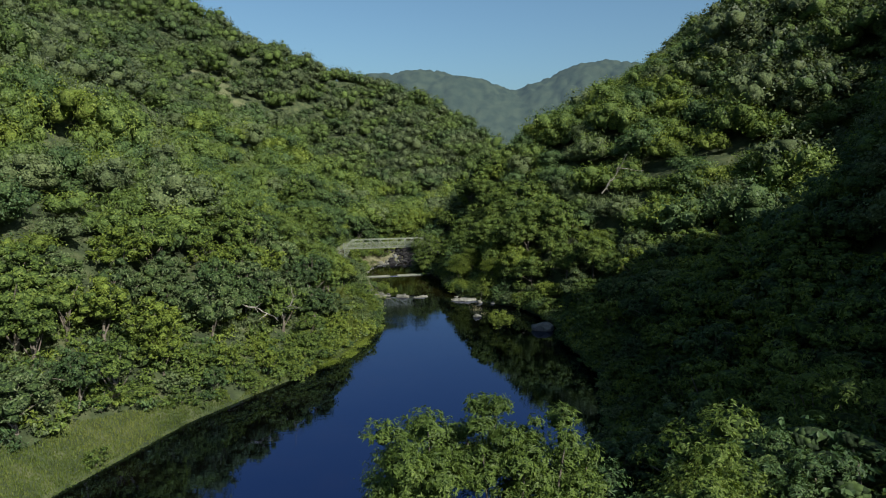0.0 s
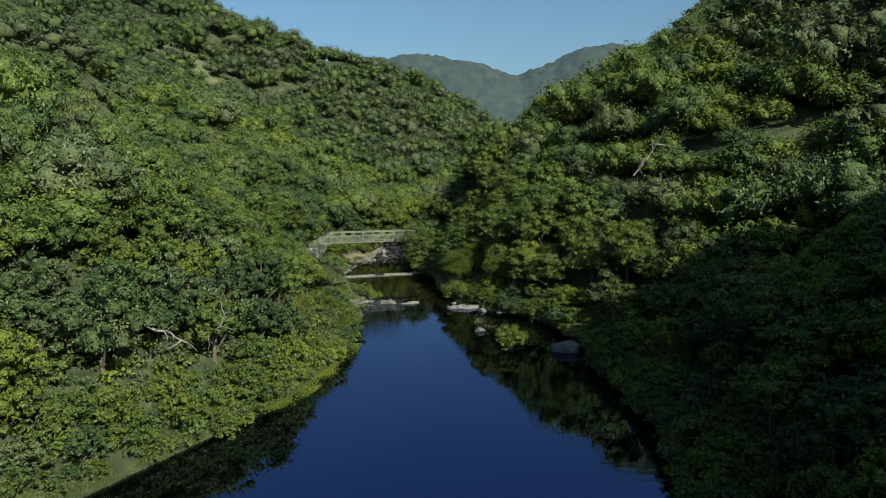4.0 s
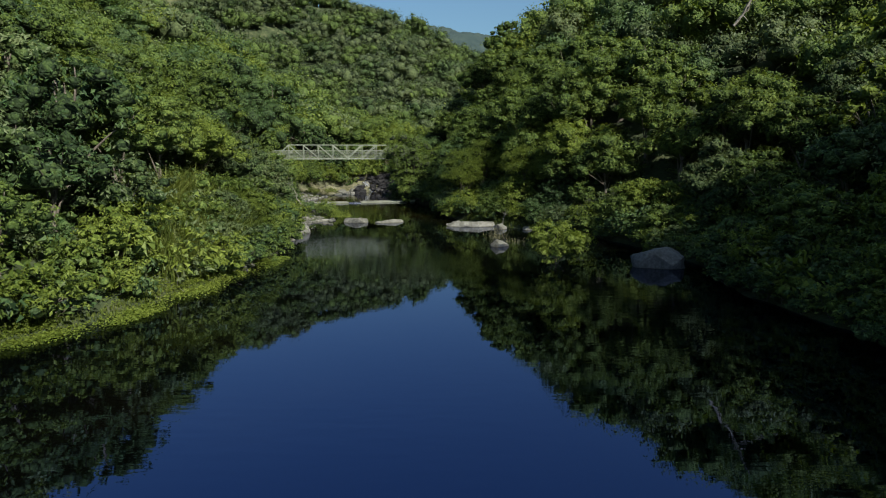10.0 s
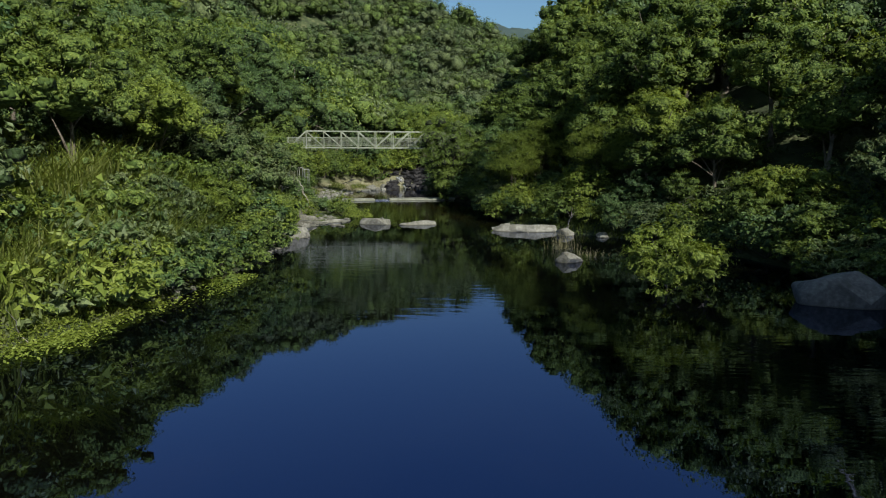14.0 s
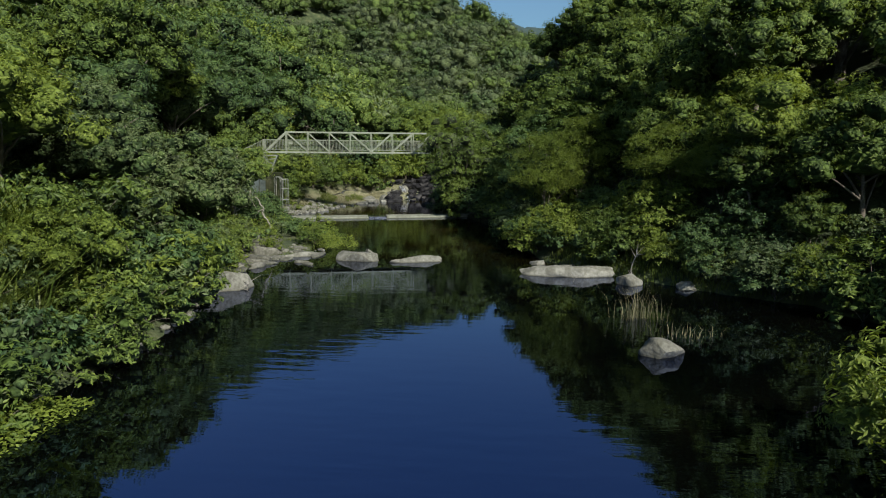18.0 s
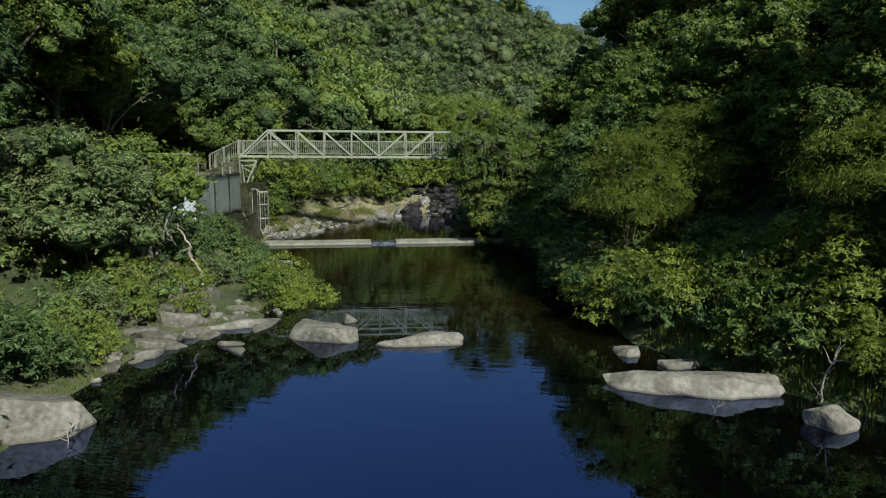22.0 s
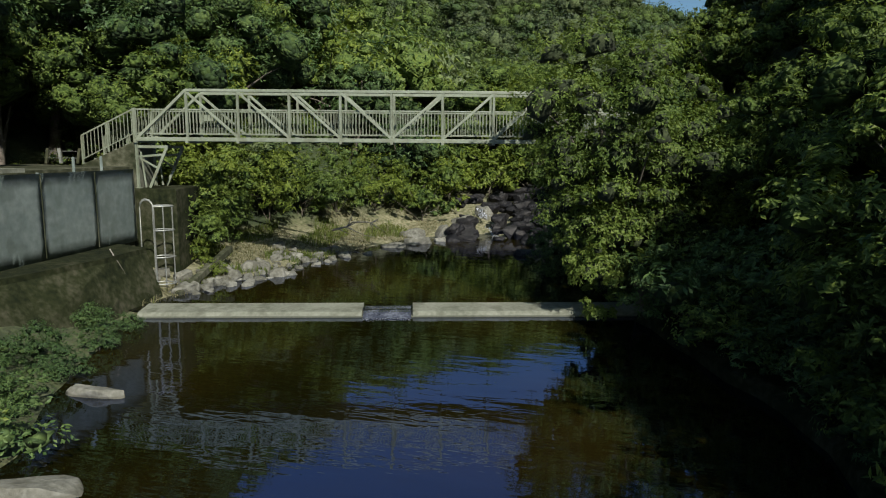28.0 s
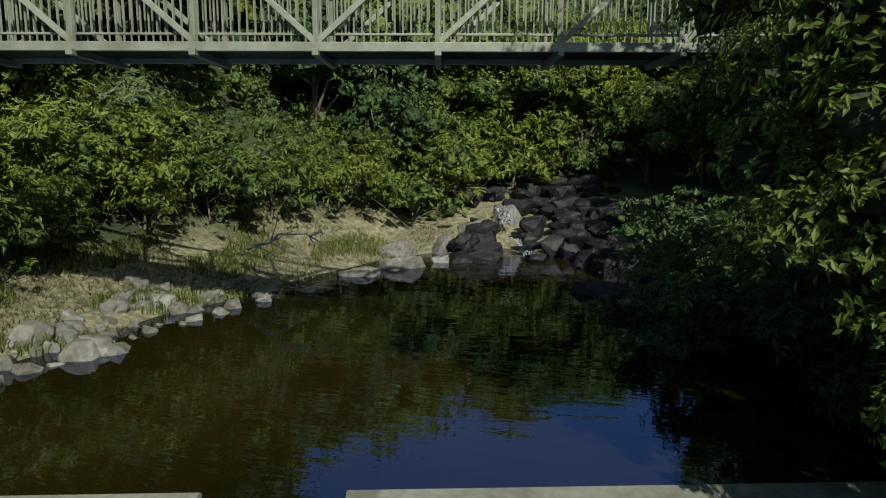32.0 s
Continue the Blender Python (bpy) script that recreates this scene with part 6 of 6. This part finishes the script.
# Dark kind 2 is set where the banks lie in shade.
for i, (x, y, s_, k) in enumerate(((-10.2, 118.8, 0.6, 0), (-9.6, 116.8, 0.55, 1), (1.2, 119.4, 1.0, 2), (-13.4, 117.4, 0.6, 3), (-12.0, 113.0, 0.5, 1), (-12.3, 106.2, 0.8, 2), (-12.6, 107.6, 0.8, 0), (-11.8, 102.6, 0.7, 2), (-12.0, 108.3, 0.45, 1), (-13.2, 111.6, 0.7, 0), (-13.8, 110.2, 0.8, 3), (-12.7, 109.0, 0.5, 0), (-13.3, 115.2, 0.7, 1), (-14.4, 112.8, 0.9, 0), (-20.8, 138.6, 1.7, 0), (-19.3, 139.9, 1.75, 1), (-18.0, 141.2, 1.7, 0), (-17.4, 139.7, 1.1, 0), (-16.9, 142.8, 1.7, 1), (-16.0, 144.8, 1.5, 0), (-21.8, 140.4, 1.8, 2),
                                  (-19.8, 142.2, 1.8, 0), (-18.0, 144.2, 1.8, 3), (-16.6, 147.0, 1.6, 0), (-15.2, 149.4, 1.5, 1), (-14.6, 152.0, 1.6, 0), (-22.3, 137.6, 1.3, 2), (-13.6, 155.0, 1.5, 1), (-20.4, 137.2, 0.9, 1), (-11.8, 158.0, 1.7, 1), (-8.8, 160.0, 1.7, 0), (-14.4, 156.6, 1.8, 0), (-16.2, 157.6, 1.9, 1), (-13.0, 159.6, 1.9, 1), (-10.6, 161.6, 1.9, 0),
                                  (-9.5, 115.4, 0.55, 1), (-8.8, 117.2, 0.6, 1), (-10.6, 116.3, 0.75, 0), (-10.9, 118.1, 0.8, 1), (-8.2, 116.2, 0.42, 1), (3.6, 113.3, 1.15, 1), (2.4, 114.8, 1.1, 1), (5.2, 110.7, 0.6, 1), (6.6, 110.0, 0.7, 0), (7.6, 108.9, 0.7, 1), (8.6, 107.9, 0.6, 0), (6.0, 111.5, 0.8, 0), (-17.7, 136.2, 0.55, 1), (-18.2, 136.4, 1.15, 0), (-18.5, 137.3, 1.4, 0), (-17.8, 135.2, 0.4, 1), (-15.6, 68.6, 0.9, 0), (-16.2, 70.0, 1.0, 1), (-15.0, 70.6, 0.8, 1), (-17.4, 69.2, 1.1, 0), (-26.4, 47.6, 0.7, 0), (-21.4, 61.0, 0.6, 1), (1.6, 117.4, 1.0, 1), (-15.2, 121.2, 0.8, 2), (-15.0, 123.2, 0.5, 2), (-16.0, 125.6, 0.45, 2), (-15.7, 124.4, 0.35, 2), (-14.2, 123.4, 0.4, 2), (-15.0, 125.2, 0.42, 2), (-15.9, 127.3, 0.38, 2), (-16.9, 128.2, 0.4, 2), (-13.4, 121.9, 0.45, 2), (-13.0, 120.6, 0.45, 2), (-16.6, 129.2, 0.32, 2), (-12.6, 119.4, 0.5, 2), (-14.8, 118.6, 0.85, 2), (-1.7, 137.0, 0.7, 2), (-2.2, 139.5, 0.65, 2), (-3.0, 142.0, 0.6, 2), (-4.2, 144.5, 0.35, 2), (-1.0, 135.0, 1.0, 2), (-1.6, 141.0, 1.3, 2), (-0.3, 138.5, 1.4, 2), (-1.4, 132.4, 1.2, 2), (0.4, 129.6, 1.3, 2), (9.0, 106.9, 0.55, 1), (10.2, 106.3, 0.6, 1), (1.0, 121.0, 1.3, 0))):
    c_ = copy_thing((fine_shrubs if 100 < y < 152 and x < 12 else shrub_templates)[k], Matrix()) if i > 3 else fine_shrubs[i]
    stand(c_, x - (1.9 if 137.5 < y < 151 else 0) - (1.5 if 136 < y < 147 else 0), y + (0.9 if 137.5 < y < 151 else 0), None, i * 1.3, s_)

# dry reeds and bare branches
def reed_clump(x, y, n, h, spread, seed):
    rng = np.random.RandomState(seed)
    xs, ys = x + rng.normal(0, spread, n), y + rng.normal(0, spread * 0.5, n)
    v, f = blades(xs, ys, np.full(n, -0.15), h, 0.0075, rng, 0.42)
    return tagged(new("reed_clump", mesh_from("reed_clump", v, f, [REED], False)), "clump of dry pale reeds standing in the water", "reeds", "reeds in the pool")


reed_clump(5.3, 101.3, 90, 1.15, 0.42, 1)
reed_clump(6.4, 99.2, 60, 0.5, 0.45, 2)


def limb_with(label, run, radii):
    """The main stem of a leafless limb."""
    v, f = joined([tube_arrays(run, radii, 6)])
    return tagged(new("bare_branch", mesh_from("bare_branch", v, f, [PALE_BARK], True)), label, "branch", "bare branches")


def twig_on(limb, run, radii):
    v, f = joined([tube_arrays(run, radii, 5)])
    new("twig", mesh_from("twig", v, f, [PALE_BARK], True)).parent = limb


def bare_branch(label, base, tip, r, seed, twigs=7):
    """A pale leafless limb with forking twigs."""
    rng = np.random.RandomState(seed)
    base, tip = np.array(base, float), np.array(tip, float)
    L_ = np.linalg.norm(tip - base)
    t = np.linspace(0, 1, 7)[:, None]
    main = base + (tip - base) * t + rng.normal(0, 0.05 * L_, (7, 3)) * np.sin(t * 3.14)
    limb = limb_with(label, main, r * (1 - 0.8 * t[:, 0]))
    for i in range(twigs):
        k = rng.randint(1, 6)
        d = (tip - base) / L_ * rng.uniform(0.3, 0.8) + rng.normal(0, 0.6, 3)
        e = main[k] + d * L_ * rng.uniform(0.2, 0.45)
        q = np.linspace(0, 1, 4)[:, None]
        twig_on(limb, main[k] + (e - main[k]) * q + rng.normal(0, 0.02 * L_, (4, 3)) * q, r * 0.45 * (1 - 0.75 * q[:, 0]))
    return limb


def over(x, y, up=0.0):
    return (x, y, float(land(x, y)) + up)


bare_branch("pale bare limb arching over the bank", over(-16.6, 143.2, 0.8), (-13.9, 142.4, 1.9), 0.06, 3)
bare_branch("pale dead limb lying at the water's edge", (-13.4, 83.0, 0.75), (-10.8, 81.8, 0.1), 0.045, 4, 5)
bare_branch("pale dead limb on the wooded slope", (-19.2, 74.2, 5.2), (-16.5, 73.4, 8.3), 0.09, 5)
bare_branch("pale dead limb on the wooded slope", over(-21.5, 70.5, 4.0), over(-18.4, 69.0, 5.6), 0.12, 6)
bare_branch("forked pale dead tree above the slope", (27.4, 114.0, 17.8), (30.6, 113.2, 23.0), 0.14, 7, 10)

def crooked_limb(label, pts, r, seed):
    """A bare pale limb that follows a few points, with twigs."""
    rng = np.random.RandomState(seed)
    pts = np.array(pts, float)
    q = np.linspace(0, len(pts) - 1, 4 * len(pts))
    run = np.stack([np.interp(q, np.arange(len(pts)), pts[:, k]) for k in range(3)], 1) + rng.normal(0, 0.025, (len(q), 3))
    limb = limb_with(label, run, r * (1 - 0.6 * q / q[-1]))
    for i in range(5):
        k = rng.randint(3, len(q) - 1)
        e = run[k] + rng.normal(0, 0.38, 3) + np.array([0, 0, -0.15])
        w = np.linspace(0, 1, 4)[:, None]
        twig_on(limb, run[k] + (e - run[k]) * w + rng.normal(0, 0.03, (4, 3)) * w, r * 0.25 * (1 - 0.7 * w[:, 0]))
    return limb


crooked_limb("pale arching bare limb with hanging twigs", [(-14.6, 114.3, 1.6), (-14.3, 114.2, 3.2), (-14.2, 114.2, 4.15), (-13.8, 114.2, 4.0), (-13.45, 114.2, 3.88), (-13.5, 114.2, 3.4), (-13.45, 114.2, 2.6)], 0.075, 31)
crooked_limb("pale upright bare stem above the shrubs", [(-14.2, 114.2, 4.1), (-14.2, 114.2, 4.6), (-14.15, 114.2, 5.3)], 0.05, 32)
crooked_limb("pale crooked bare limb leaning over the shore", [(-12.6, 114.9, 0.9), (-12.67, 114.9, 1.45), (-13.1, 114.9, 2.0), (-13.0, 114.9, 2.3), (-13.25, 114.9, 2.65), (-13.55, 114.9, 3.15)], 0.06, 33)

# grass on the earth bank and tall grass on the slope
grass_patch("bank_grass", "tufts of green grass on the earth bank", 26000, -22, -13, 131, 150,
            lambda x, y: (np.interp(y, LEFT_Y, LEFT_X) - x > 0.4) & (np.interp(y, LEFT_Y, LEFT_X) - x < 5) & (rolling(x * 4, y * 4, 12.0) > 0.1) & ~((x < -18.2) & (y < 136.5)), 0.28, 0.016)
grass_patch("tall_grass", "tall arching grass on the river slope", 5200, -15.5, -10.5, 82, 97,
            lambda x, y: (np.interp(y, LEFT_Y, LEFT_X) - x > 0.6) & (rolling(x * 3, y * 3, 14.0) > 0.0), 2.2, 0.03, GRASS, 0.8)
grass_patch("dry_grass", "matted dry straw-coloured grass on the earth bank", 22000, -22, -12.5, 131, 152,
            lambda x, y: (np.interp(y, LEFT_Y, LEFT_X) - x > 0.3) & (np.interp(y, LEFT_Y, LEFT_X) - x < 5) & (rolling(x * 3 + 7, y * 3, 10.0) > -0.35) & ~((x < -18.2) & (y < 136.5)), 0.20, 0.012, STRAW, 1.6)
bare_branch("small leafless twiggy sapling beside the pale boulders", (6.3, 108.6, -0.1), (6.5, 108.4, 1.35), 0.035, 9, 16)
bare_branch("thin dead twigs standing in the shallow water", (3.6, 107.6, -0.1), (3.9, 107.5, 0.35), 0.015, 10, 8)
bare_branch("pale root hanging at the shore rocks", (-10.2, 104.6, 0.5), (-9.4, 103.6, 0.0), 0.025, 12, 5)
grass_patch("bank_tussocks", "low green tussocks behind the pale boulders", 16000, 2.5, 12, 104, 113,
            lambda x, y: (x - np.interp(y, RIGHT_Y, RIGHT_X) > 0.0) & (x - np.interp(y, RIGHT_Y, RIGHT_X) < 3.0), 0.34, 0.02)
grass_patch("rocky_shore_grass", "thin green grass between the shore slabs", 9000, -15, -9, 98, 118,
            lambda x, y: (np.interp(y, LEFT_Y, LEFT_X) - x > 0.25) & (np.interp(y, LEFT_Y, LEFT_X) - x < 3.0) & (rolling(x * 4, y * 4, 11.0) > -0.2), 0.14, 0.012)
for i, (p, q, r) in enumerate((((-15.2, 116.2), (-14.5, 116.9), 0.06), ((-15.8, 117.6), (-15.0, 117.2), 0.07))):
    bare_branch("pale twisting bare limb at the edge of the woods", over(*p, 0.3), over(*q, 3.0 + 0.4 * i), r, 20 + i, 9)
